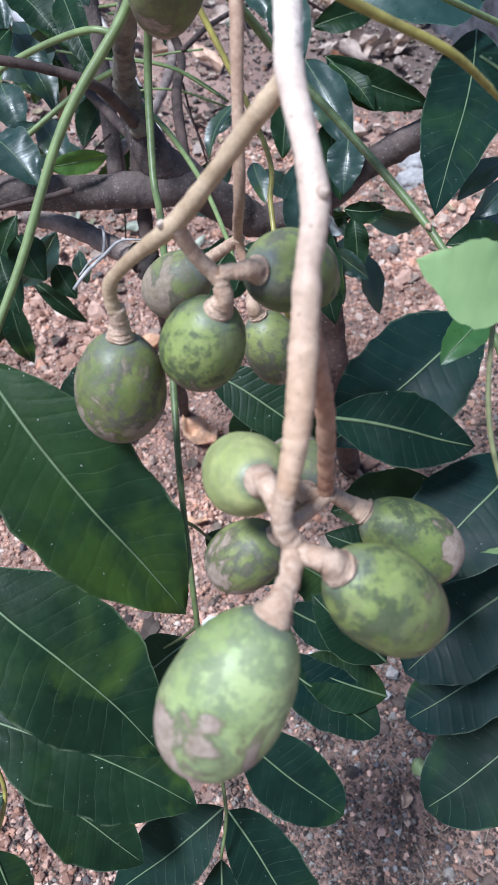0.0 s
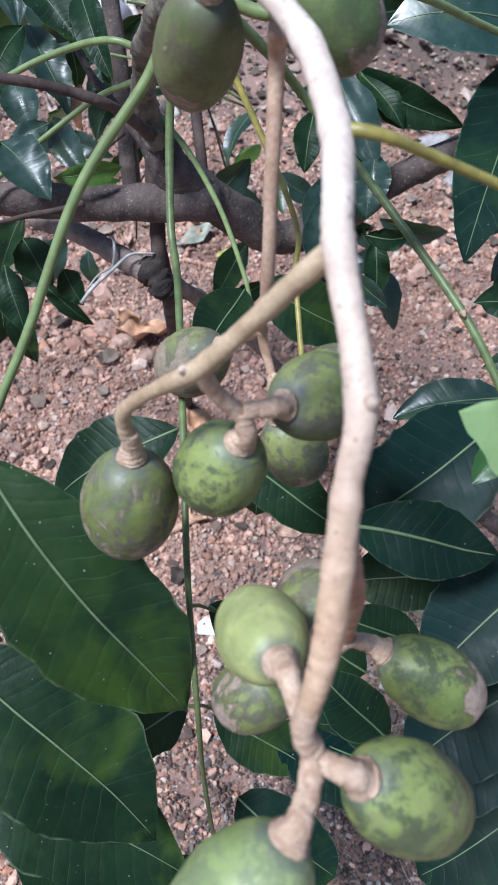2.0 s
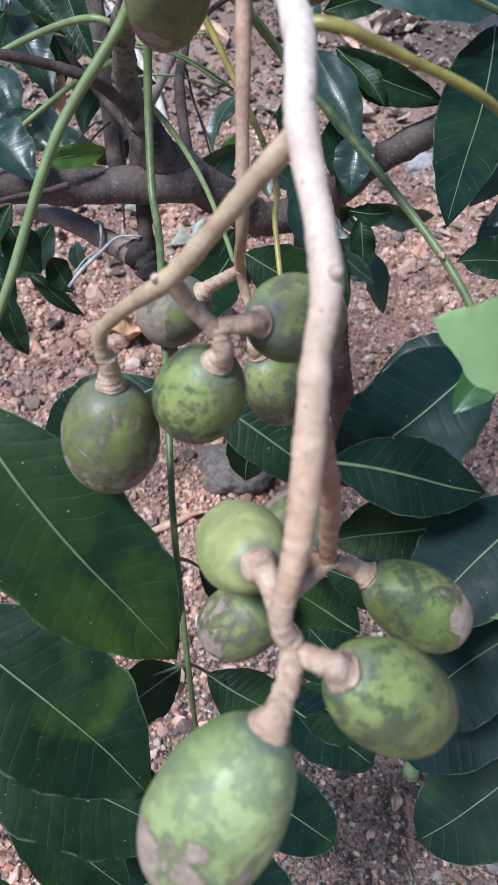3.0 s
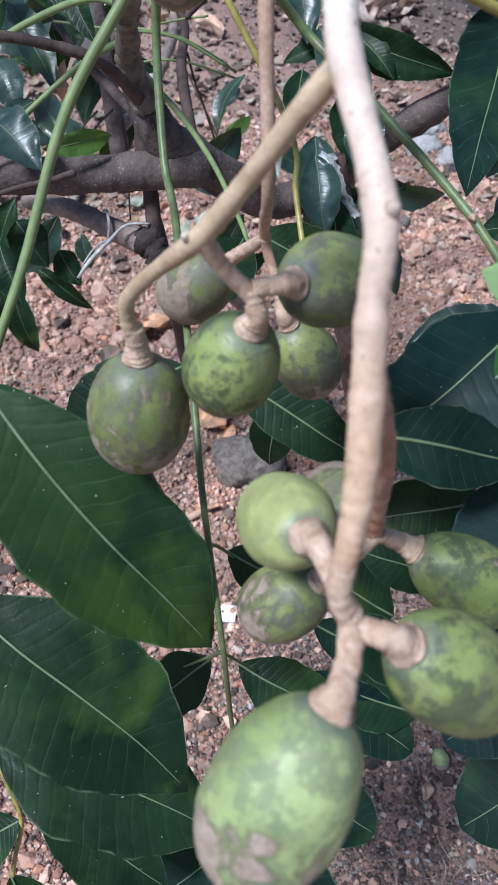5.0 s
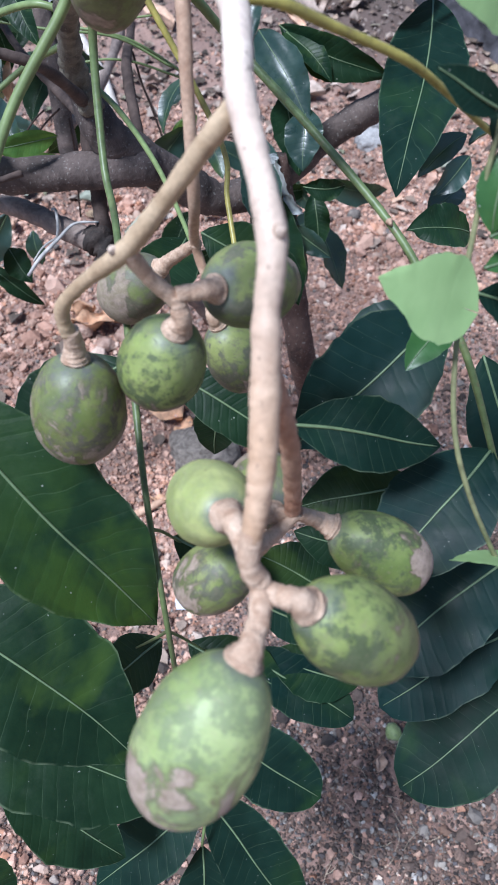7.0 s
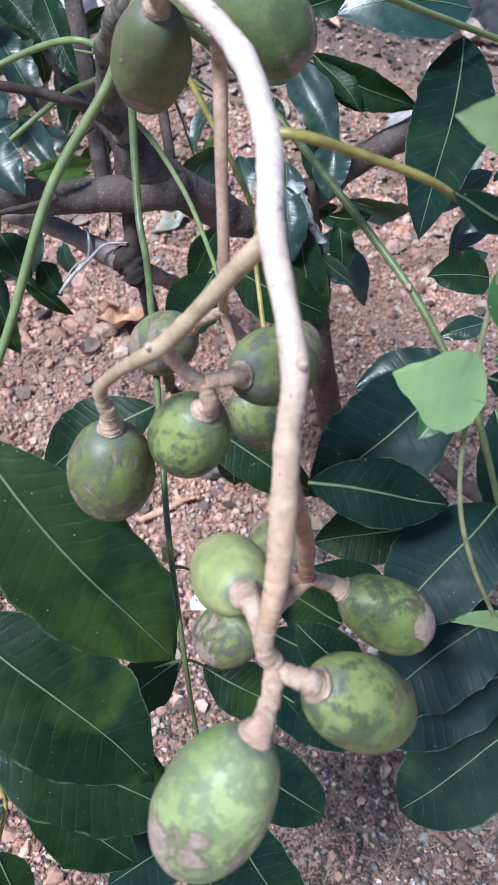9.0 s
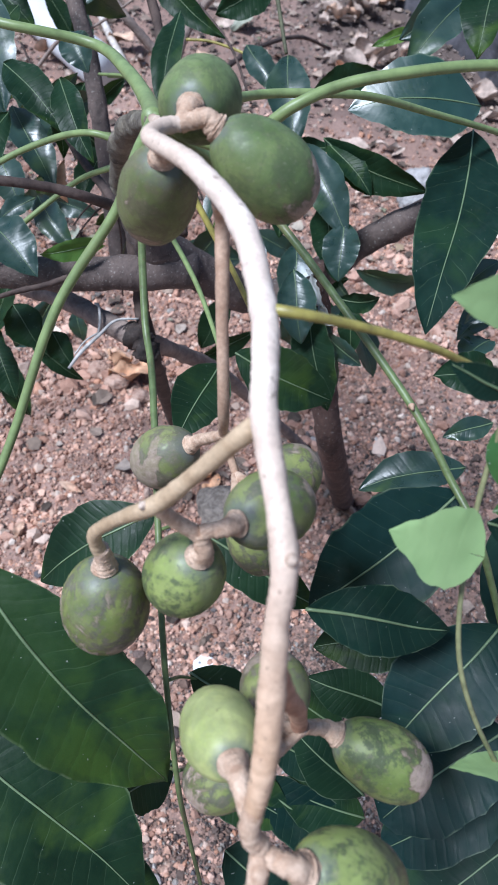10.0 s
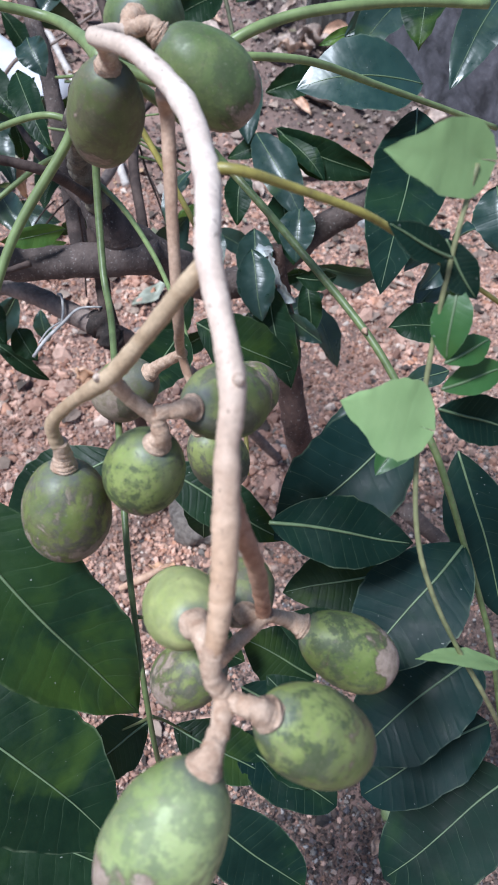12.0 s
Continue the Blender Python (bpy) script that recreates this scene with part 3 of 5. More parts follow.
def wall_far():
    """A grey concrete wall foot beyond the gravel."""
    bm = bmesh.new()
    a, b = Vector((0.642, 3.818, 0.08)), Vector((1.473, 1.922, 0.0))
    d = (b - a).normalized()
    n = Vector((-d.y, d.x, 0))
    for i in range(25):
        c = a + (b - a) * (i / 24)
        for k in range(9):
            z = k * 0.15
            bm.verts.new(c + Vector((0, 0, z)) + n * (0.02 * noise.noise(Vector((i * 0.5, k * 0.7, 2)))))
    bm.verts.ensure_lookup_table()
    for i in range(24):
        for k in range(8):
            v = [bm.verts[(i + p) * 9 + k + q] for p, q in ((0, 0), (1, 0), (1, 1), (0, 1))]
            bm.faces.new(v)
    ret = bmesh.ops.extrude_face_region(bm, geom=bm.faces[:])
    bmesh.ops.translate(bm, verts=[g for g in ret["geom"] if isinstance(g, bmesh.types.BMVert)], vec=n * 0.15)
    bmesh.ops.recalc_face_normals(bm, faces=bm.faces)
    me = bpy.data.meshes.new("wall_back")
    bm.to_mesh(me)
    bm.free()
    me.materials.append(CONCRETE)
    return tagged(new("wall_back", me), "weathered grey concrete wall at the edge of the gravel", "wall", kind="structure")


wall_far()


def wall_pier():
    """A dark, rough block at the end of the concrete wall."""
    bm = bmesh.new()
    bmesh.ops.create_cube(bm, size=1.0)
    bmesh.ops.subdivide_edges(bm, edges=bm.edges[:], cuts=9, use_grid_fill=True)
    for v in bm.verts:
        c = v.co.copy()
        lump = 0.018 * noise.noise(Vector((c.x * 3, c.y * 3, c.z * 9))) + 0.010 * noise.noise(Vector((c.x * 9, c.y * 9, c.z * 30)))
        foot = 0.05 * max(0.0, -0.30 - c.z)
        v.co = Vector((0.555 + c.x * (0.165 + foot * 2) + lump, 3.985 + c.y * (0.24 + foot * 2) + lump, 0.62 + c.z * 1.25))
    me = bpy.data.meshes.new("wall_pier")
    bm.to_mesh(me)
    bm.free()
    me.materials.append(BLOCK_DARK)
    return tagged(new("wall_pier", me), "dark rough block at the end of the wall", "wall", kind="structure")


wall_pier()

# ---- the shrub: limbs and shoots ----
shrub = thing("fruit_tree", (-0.079, 0.74, 0.0), "small fruit tree with dark brown spotted limbs", "tree")
part("trunk", tube([(0.110, 0.847, 0.814), (0.123, 0.835, 0.720), (0.139, 0.830, 0.604), (0.161, 0.841, 0.476), (0.246, 1.110, -0.030)], [0.016, 0.018, 0.019, 0.021, 0.026], 8, 14, 0.18), TRUNK, shrub)
part("limb", tube([(-0.099, 0.836, 0.864), (-0.098, 0.812, 0.804), (-0.094, 0.797, 0.739), (-0.091, 0.827, 0.633), (-0.146, 1.271, -0.020)], [0.010, 0.009, 0.010, 0.010, 0.012], 8, 12, 0.25, 0, 9), TWIG, shrub)
part("limb", tube([(-0.257, 0.856, 0.766), (-0.193, 0.828, 0.767), (-0.141, 0.800, 0.756), (-0.102, 0.782, 0.746), (-0.090, 0.790, 0.733)], [0.010, 0.012, 0.013, 0.014, 0.012], 8, 12, 0.15, 0, 10), LIMB_DRY, shrub)
part("limb", tube([(-0.102, 0.786, 0.743), (-0.069, 0.858, 0.659), (-0.019, 0.927, 0.559), (0.044, 1.012, 0.394), (0.173, 1.241, -0.010)], [0.013, 0.012, 0.011, 0.010, 0.011], 8, 10, 0.2, 0, 11), LIMB_DRY, shrub)
part("knot", tube([(-0.111, 0.791, 0.754), (-0.100, 0.774, 0.756), (-0.092, 0.765, 0.748), (-0.085, 0.764, 0.731)], [0.010, 0.017, 0.018, 0.009], 8, 14, 0.55, 0, 13), ROT, shrub, "dark rotten knot on the limb")
part("limb", tube([(-0.338, 0.810, 0.808), (-0.275, 0.812, 0.821), (-0.179, 0.804, 0.825), (-0.081, 0.808, 0.827), (-0.029, 0.821, 0.823)], [0.017, 0.019, 0.020, 0.021, 0.022], 8, 14, 0.16, 0, 1), LIMB, shrub)
part("limb", tube([(-0.101, 0.834, 0.914), (-0.079, 0.818, 0.861), (-0.044, 0.834, 0.822), (0.010, 0.846, 0.778), (0.045, 0.853, 0.757), (0.103, 0.877, 0.763), (0.172, 0.907, 0.800), (0.248, 0.907, 0.850), (0.322, 0.920, 0.886)], [0.016, 0.022, 0.025, 0.024, 0.021, 0.021, 0.019, 0.017, 0.015], 8, 14, 0.16, 0, 2), LIMB, shrub)
part("shoot", tube([(-0.087, 0.811, 0.894), (-0.097, 0.801, 0.938), (-0.084, 0.742, 1.007), (-0.060, 0.662, 1.064), (-0.046, 0.612, 1.094), (-0.034, 0.585, 1.108), (-0.016, 0.523, 1.139)], [0.0135, 0.0115, 0.0095, 0.0080, 0.0074, 0.0070, 0.0052], 16, 18, 0.30, 0.0, 3, fine=0.16, knots=((1.0, 0.16), (2.3, 0.14), (3.4, 0.18), (4.6, 0.14))), SHOOT, shrub, "grey-brown fruiting shoot")

# ---- the fruit cluster ----
cluster = thing("fruit_cluster", (-0.000, 0.406, 1.186), "hanging cluster of green mottled plums on a tan stalk", "fruit cluster")
part("main_stalk", tube([(0.012, 0.430, 1.181), (0.005, 0.426, 1.182), (-0.000, 0.415, 1.184), (0.002, 0.404, 1.186), (0.021, 0.379, 1.188), (0.041, 0.356, 1.176), (0.050, 0.315, 1.167), (0.051, 0.291, 1.161), (0.051, 0.271, 1.155), (0.058, 0.231, 1.134), (0.056, 0.215, 1.117), (0.055, 0.202, 1.101), (0.0535, 0.187, 1.083), (0.0515, 0.1785, 1.070), (0.0490, 0.1725, 1.0580)],
     [0.0036, 0.0038, 0.0038, 0.0040, 0.0044, 0.0050, 0.0052, 0.0050, 0.0046, 0.0045, 0.0042, 0.0046, 0.0047, 0.0042, 0.0036], 16, 20, 0.08, 0.03, 4, fine=0.035, knots=((5.0, 0.10), (8.0, 0.12), (9.0, 0.10), (10.3, 0.12), (11.2, 0.10))), STALK, cluster)
part("side_stalk", tube([(0.051, 0.273, 1.153), (0.037, 0.2737, 1.1355), (0.022, 0.2752, 1.1150), (0.0075, 0.2768, 1.0965), (-0.010, 0.281, 1.0805), (-0.0205, 0.2835, 1.0690), (-0.0240, 0.2843, 1.0630), (-0.0247, 0.2845, 1.0560), (-0.0240, 0.2848, 1.0490)],
     [0.0040, 0.0037, 0.0036, 0.0041, 0.0029, 0.0030, 0.0033, 0.0031, 0.0035], 9, 16, 0.10, 0.03, 5, fine=0.04), WOOD_OLIVE, cluster)
part("bud_scar", tube([(0.0590, 0.2290, 1.1352), (0.0605, 0.2268, 1.1366), (0.0611, 0.2262, 1.1371), (0.0615, 0.2256, 1.1374)], [0.0022, 0.0023, 0.0016, 0.0005], 6, 14, 0.10, 0, 32), WOOD, cluster, "round brown scar of a fallen side stalk")
part("side_stalk", tube([(0.0075, 0.2768, 1.0965), (0.013, 0.279, 1.084), (0.018, 0.281, 1.075), (0.024, 0.281, 1.068)], [0.0038, 0.0033, 0.0033, 0.0038], 9, 16, 0.12, 0.05, 6, fine=0.06), SCURF, cluster)
part("bud_scar", tube([(0.0035, 0.2770, 1.0962), (0.0025, 0.2755, 1.0975), (0.0018, 0.2745, 1.0985)], [0.0020, 0.0017, 0.0009], 5, 12, 0.2, 0, 33), WOOD, cluster, "pale corky scar of a lost side stalk")
part("side_stalk", tube([(0.031, 0.381, 1.171), (0.031, 0.392, 1.154), (0.031, 0.372, 1.119), (0.031, 0.355, 1.069), (0.029, 0.376, 1.029), (0.036, 0.365, 1.006)], [0.0040, 0.0036, 0.0032, 0.0030, 0.0027, 0.0024], 8, 12, 0.10, 0.06, 7), WOOD_THIN, cluster)
part("side_stalk", tube([(0.0560, 0.206, 1.107), (0.0595, 0.2045, 1.090), (0.0628, 0.2060, 1.072), (0.0658, 0.2130, 1.049), (0.0680, 0.2205, 1.021), (0.0695, 0.2255, 0.999), (0.0700, 0.228, 0.988)], [0.0030, 0.0032, 0.0034, 0.0037, 0.0036, 0.0037, 0.0040], 10, 18, 0.18, 0.03, 8, fine=0.11), FLAKY, cluster)
part("side_stalk", tube([(0.0515, 0.1785, 1.070), (0.0493, 0.1732, 1.0595), (0.048, 0.168, 1.049), (0.0520, 0.1645, 1.039), (0.050, 0.151, 1.036)], [0.0030, 0.0037, 0.0038, 0.0041, 0.0037], 12, 18, 0.14, 0.08, 9, fine=0.09), SCURF, cluster)

SCARS = (((0.0230, 0.1040, 1.0215), 0.0050), ((0.0246, 0.1075, 1.0280), 0.0045), ((0.0262, 0.1130, 1.0345), 0.0040), ((0.0085, 0.1157, 1.0150), 0.0050))
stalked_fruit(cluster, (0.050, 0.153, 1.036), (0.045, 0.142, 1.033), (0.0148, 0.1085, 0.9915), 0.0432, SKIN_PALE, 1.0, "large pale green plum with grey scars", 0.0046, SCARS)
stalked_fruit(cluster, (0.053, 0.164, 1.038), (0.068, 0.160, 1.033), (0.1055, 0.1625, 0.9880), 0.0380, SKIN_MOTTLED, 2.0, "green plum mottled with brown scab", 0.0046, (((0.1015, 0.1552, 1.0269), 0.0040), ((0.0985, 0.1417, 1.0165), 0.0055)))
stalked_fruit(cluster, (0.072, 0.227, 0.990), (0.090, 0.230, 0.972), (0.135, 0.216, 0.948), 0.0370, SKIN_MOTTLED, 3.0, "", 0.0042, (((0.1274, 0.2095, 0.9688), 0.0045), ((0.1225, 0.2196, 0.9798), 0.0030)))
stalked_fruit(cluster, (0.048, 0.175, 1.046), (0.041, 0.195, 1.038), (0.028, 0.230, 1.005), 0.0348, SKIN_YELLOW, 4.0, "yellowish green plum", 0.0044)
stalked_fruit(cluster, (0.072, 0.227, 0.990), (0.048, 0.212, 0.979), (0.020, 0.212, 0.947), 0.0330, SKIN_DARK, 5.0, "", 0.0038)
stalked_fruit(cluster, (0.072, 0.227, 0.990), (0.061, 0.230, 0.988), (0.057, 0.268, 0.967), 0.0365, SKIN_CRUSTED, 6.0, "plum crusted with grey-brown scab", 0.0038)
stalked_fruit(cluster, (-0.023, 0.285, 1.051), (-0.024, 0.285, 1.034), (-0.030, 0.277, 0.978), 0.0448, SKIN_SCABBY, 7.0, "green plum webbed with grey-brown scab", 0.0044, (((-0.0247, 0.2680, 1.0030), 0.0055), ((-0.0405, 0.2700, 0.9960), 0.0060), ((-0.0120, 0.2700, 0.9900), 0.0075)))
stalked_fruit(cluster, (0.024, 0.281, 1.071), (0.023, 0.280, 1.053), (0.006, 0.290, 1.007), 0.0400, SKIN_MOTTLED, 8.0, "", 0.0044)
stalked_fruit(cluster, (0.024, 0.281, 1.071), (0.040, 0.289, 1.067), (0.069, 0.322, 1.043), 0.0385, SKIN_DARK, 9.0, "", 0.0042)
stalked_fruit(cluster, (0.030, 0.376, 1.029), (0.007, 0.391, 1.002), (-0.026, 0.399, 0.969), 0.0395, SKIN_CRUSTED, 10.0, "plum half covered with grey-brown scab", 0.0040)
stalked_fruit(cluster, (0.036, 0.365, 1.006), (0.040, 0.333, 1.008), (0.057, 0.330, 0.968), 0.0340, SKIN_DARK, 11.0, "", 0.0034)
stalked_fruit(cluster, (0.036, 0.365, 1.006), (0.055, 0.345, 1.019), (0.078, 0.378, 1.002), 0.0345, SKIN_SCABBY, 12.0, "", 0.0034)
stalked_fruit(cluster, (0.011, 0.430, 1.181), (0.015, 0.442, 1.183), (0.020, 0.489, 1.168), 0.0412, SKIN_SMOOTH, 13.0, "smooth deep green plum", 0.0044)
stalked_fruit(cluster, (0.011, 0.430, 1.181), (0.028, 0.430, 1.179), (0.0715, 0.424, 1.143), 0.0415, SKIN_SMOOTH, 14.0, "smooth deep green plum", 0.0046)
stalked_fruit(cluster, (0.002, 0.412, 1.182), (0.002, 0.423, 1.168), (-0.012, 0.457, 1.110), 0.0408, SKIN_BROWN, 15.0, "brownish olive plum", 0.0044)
part("side_stalk", tube([(-0.016, 0.523, 1.139), (0.001, 0.465, 1.163), (0.006, 0.429, 1.180)], [0.004, 0.0034, 0.0034], 6, 10, 0.1, 0, 30), WOOD, cluster)


# ---- leaf stalks and their leaves ----
def spray(line, radii, label, skin=None, seed=0.0, sides=12):
    ob = thing("leaf_spray", line[0], label, "leaf")
    part("leaf_stalk", tube(line, radii, 8, sides, 0.04, 0, seed), skin or PETIOLE, ob)
    return ob


GREEN = "slender green leaf stalk with dark glossy leaflets"
s = spray([(-0.016, 0.523, 1.139), (-0.021, 0.478, 1.139), (-0.034, 0.466, 1.113), (-0.072, 0.439, 1.065), (-0.102, 0.396, 1.003), (-0.125, 0.359, 0.960), (-0.144, 0.315, 0.910), (-0.143, 0.280, 0.903), (-0.151, 0.251, 0.862)], [0.004, 0.0032, 0.0030, 0.0030, 0.0028, 0.0027, 0.0026, 0.0025, 0.0024], GREEN, None, 1)
part("petiole", tube([(-0.125, 0.331, 0.980), (-0.114, 0.316, 0.990), (-0.101, 0.300, 0.995)], [0.0020, 0.0016, 0.0011], 6, 8), PETIOLE, s)
leaf(s, (-0.105, 0.306, 1.002), (-0.004, 0.238, 0.861), 0.076, LEAF_YELLOW_TIP, label="large dark leaf, yellow-green towards its tip", bend=0.10, fold=0.12, wave=0.05, seed=1.0, twist=6)
leaf(s, (-0.154, 0.272, 0.855), (-0.024, 0.190, 0.764), 0.092, bend=0.08, fold=0.10, wave=0.05, seed=2.0)
leaf(s, (-0.164, 0.231, 0.723), (-0.007, 0.184, 0.676), 0.084, LEAF, bend=0.06, wave=0.05, seed=3.0)
leaf(s, (-0.145, 0.205, 0.658), (-0.053, 0.163, 0.604), 0.060, LEAF, bend=0.06, wave=0.05, seed=4.0)

s = spray([(-0.016, 0.523, 1.139), (-0.036, 0.565, 1.066), (-0.036, 0.519, 0.997), (-0.027, 0.471, 0.980), (-0.013, 0.357, 0.957), (-0.006, 0.291, 0.923), (0.002, 0.238, 0.861), (0.002, 0.233, 0.740), (0.011, 0.202, 0.613), (0.006, 0.175, 0.566)], [0.004, 0.0030, 0.0028, 0.0026, 0.0022, 0.0019, 0.0017, 0.0016, 0.0015, 0.0012], GREEN, PETIOLE_DARK, 2)
for line in ([(-0.008, 0.298, 0.872), (-0.003, 0.310, 0.849), (0.005, 0.324, 0.813)], [(-0.004, 0.263, 0.799), (0.001, 0.277, 0.759), (0.017, 0.283, 0.719)], [(-0.004, 0.263, 0.799), (-0.017, 0.277, 0.758), (-0.037, 0.289, 0.716)]):
    part("petiole", tube(line, [0.0014, 0.0012, 0.0008], 6, 8), PETIOLE_DARK, s)
part("petiole", tube([(-0.019, 0.388, 0.914), (-0.008, 0.386, 0.923), (0.004, 0.382, 0.927)], [0.0014, 0.0012, 0.0010], 6, 8), PETIOLE_DARK, s)
leaf(s, (0.004, 0.382, 0.927), (0.091, 0.344, 0.889), 0.038, bend=0.05, seed=5.0)
leaf(s, (0.040, 0.432, 0.862), (0.030, 0.425, 0.786), 0.036, bend=0.06, seed=5.6)
leaf(s, (-0.022, 0.397, 0.923), (-0.107, 0.368, 0.875), 0.055, bend=0.10, seed=6.0, twist=20)
leaf(s, (-0.000, 0.329, 0.813), (0.062, 0.304, 0.795), 0.040, bend=0.05, seed=7.0)
leaf(s, (0.004, 0.290, 0.718), (0.082, 0.255, 0.692), 0.046, bend=0.05, seed=8.0)
leaf(s, (-0.016, 0.292, 0.723), (-0.070, 0.273, 0.681), 0.045, bend=0.05, seed=9.0)
leaf(s, (0.007, 0.213, 0.571), (-0.091, 0.158, 0.513), 0.062, LEAF_BLUE, bend=0.04, seed=10.0)
leaf(s, (0.004, 0.184, 0.522), (-0.002, 0.102, 0.432), 0.055, LEAF_BLUE, bend=0.04, seed=11.0)
leaf(s, (0.011, 0.211, 0.570), (0.095, 0.124, 0.477), 0.062, LEAF_BLUE, bend=0.04, seed=12.0, shape="oblong")
leaf(s, (0.025, 0.247, 0.638), (0.108, 0.201, 0.594), 0.060, LEAF_BLUE, bend=0.04, seed=13.0, shape="oblong")
leaf(s, (0.053, 0.282, 0.710), (0.133, 0.240, 0.670), 0.048, LEAF_BLUE, bend=0.04, seed=14.0, shape="oblong")
leaf(s, (0.059, 0.303, 0.756), (0.117, 0.279, 0.734), 0.035, LEAF_BLUE, bend=0.04, seed=15.0)

s = spray([(-0.016, 0.523, 1.139), (0.025, 0.543, 1.097), (0.060, 0.554, 1.054), (0.102, 0.490, 1.032), (0.145, 0.422, 1.006), (0.168, 0.384, 0.981), (0.183, 0.353, 0.965), (0.206, 0.323, 0.908), (0.232, 0.290, 0.836), (0.249, 0.257, 0.762), (0.268, 0.237, 0.702)], [0.0045, 0.0032, 0.0029, 0.0028, 0.0026, 0.0025, 0.0024, 0.0021, 0.002, 0.0018, 0.0015], GREEN, PETIOLE_DARK, 3)
part("leaf_scar", tube([(0.144, 0.421, 1.008), (0.144, 0.418, 1.009), (0.145, 0.418, 1.007)], [0.0022, 0.0012, 0.0008], 5, 10, 0.3), WOOD_THIN, s, "pale torn leaf scar")
leaf(s, (0.178, 0.386, 0.966), (0.083, 0.333, 0.905), 0.070, LEAF_TEAL, bend=0.06, seed=16.0, fold=0.2)
leaf(s, (0.077, 0.304, 0.961), (0.165, 0.306, 0.934), 0.042, LEAF_BLUE, bend=0.05, seed=17.0, twist=10, rib=0.0009)
leaf(s, (0.206, 0.323, 0.908), (0.132, 0.258, 0.857), 0.066, LEAF_TEAL, bend=0.05, seed=18.0)
leaf(s, (0.222, 0.285, 0.830), (0.137, 0.238, 0.782), 0.070, LEAF_TEAL, bend=0.05, seed=19.0, shape="oblong")
leaf(s, (0.243, 0.268, 0.758), (0.148, 0.235, 0.710), 0.060, LEAF_TEAL, bend=0.05, seed=20.0, shape="oblong")
leaf(s, (0.281, 0.259, 0.668), (0.173, 0.202, 0.609), 0.086, LEAF_BLUE, bend=0.05, seed=21.0, shape="oblong")
leaf(s, (0.150, 0.306, 0.807), (0.086, 0.323, 0.823), 0.036, bend=0.05, seed=33.0)
leaf(s, (0.133, 0.265, 0.742), (0.078, 0.302, 0.776), 0.042, bend=0.05, seed=34.0)
leaf(s, (0.140, 0.263, 0.686), (0.064, 0.283, 0.705), 0.046, bend=0.05, seed=35.0)
leaf(s, (0.180, 0.363, 0.821), (0.093, 0.353, 0.809), 0.050, bend=0.05, seed=36.0)
leaf(s, (0.119, 0.314, 0.744), (0.061, 0.339, 0.766), 0.050, bend=0.05, seed=37.0)
leaf(s, (0.219, 0.400, 0.914), (0.255, 0.323, 0.812), 0.052, LEAF_TEAL, bend=0.05, seed=22.0)

s = spray([(0.050, 0.315, 1.167), (0.064, 0.312, 1.167), (0.087, 0.320, 1.155), (0.115, 0.326, 1.141), (0.136, 0.335, 1.124), (0.160, 0.346, 1.103), (0.189, 0.356, 1.079), (0.223, 0.357, 1.054)], [0.0024, 0.0021, 0.0019, 0.0018, 0.0016, 0.0014, 0.0013, 0.0012], "olive-yellow leaf stalk with young curled leaves", PETIOLE_OLIVE, 4)
leaf(s, (0.152, 0.313, 1.127), (0.122, 0.311, 1.145), 0.014, LEAF_BLUE, bend=0.05, seed=23.0, rib=0.0006)
leaf(s, (0.159, 0.318, 1.111), (0.156, 0.301, 1.081), 0.018, LEAF_MID, bend=0.10, seed=24.0, rib=0.0006)
leaf(s, (0.151, 0.323, 1.130), (0.167, 0.313, 1.106), 0.016, LEAF_BLUE, bend=0.08, seed=25.0, rib=0.0006)
leaf(s, (0.155, 0.300, 1.080), (0.180, 0.316, 1.081), 0.014, LEAF_MID, bend=0.08, seed=26.0, rib=0.0006)
leaf(s, (0.156, 0.299, 1.065), (0.192, 0.313, 1.066), 0.016, LEAF_MID, bend=0.08, seed=27.0, rib=0.0006)
leaf(s, (0.160, 0.307, 1.045), (0.208, 0.310, 1.022), 0.026, LEAF_BLUE, bend=0.06, seed=28.0, rib=0.0006)

s = spray([(-0.016, 0.523, 1.139), (0.029, 0.516, 1.127), (0.064, 0.514, 1.151), (0.091, 0.524, 1.159), (0.122, 0.530, 1.163), (0.172, 0.546, 1.162), (0.225, 0.557, 1.157)], [0.004, 0.0036, 0.0034, 0.0033, 0.0033, 0.0032, 0.003], GREEN, None, 5)
s = spray([(-0.016, 0.523, 1.139), (0.038, 0.652, 1.098), (0.089, 0.676, 1.090), (0.137, 0.705, 1.075), (0.198, 0.757, 1.039), (0.268, 0.807, 1.001), (0.359, 0.850, 0.957)], [0.005, 0.0035, 0.0034, 0.0034, 0.0032, 0.003, 0.003], GREEN, None, 6)
leaf(s, (0.267, 0.850, 0.979), (0.198, 0.613, 0.903), 0.078, LEAF_BLUE, bend=0.04, seed=29.0)
leaf(s, (0.266, 0.841, 1.008), (0.131, 0.820, 1.012), 0.085, LEAF_SHINY, bend=0.14, seed=30.0, level=True, twist=-36)

s = spray([(-0.016, 0.523, 1.139), (-0.029, 0.596, 1.117), (-0.051, 0.653, 1.114), (-0.086, 0.712, 1.111), (-0.151, 0.707, 1.127), (-0.205, 0.734, 1.128), (-0.258, 0.756, 1.123)], [0.0070, 0.0060, 0.0050, 0.0042, 0.0038, 0.0035, 0.0034], GREEN, None, 7)

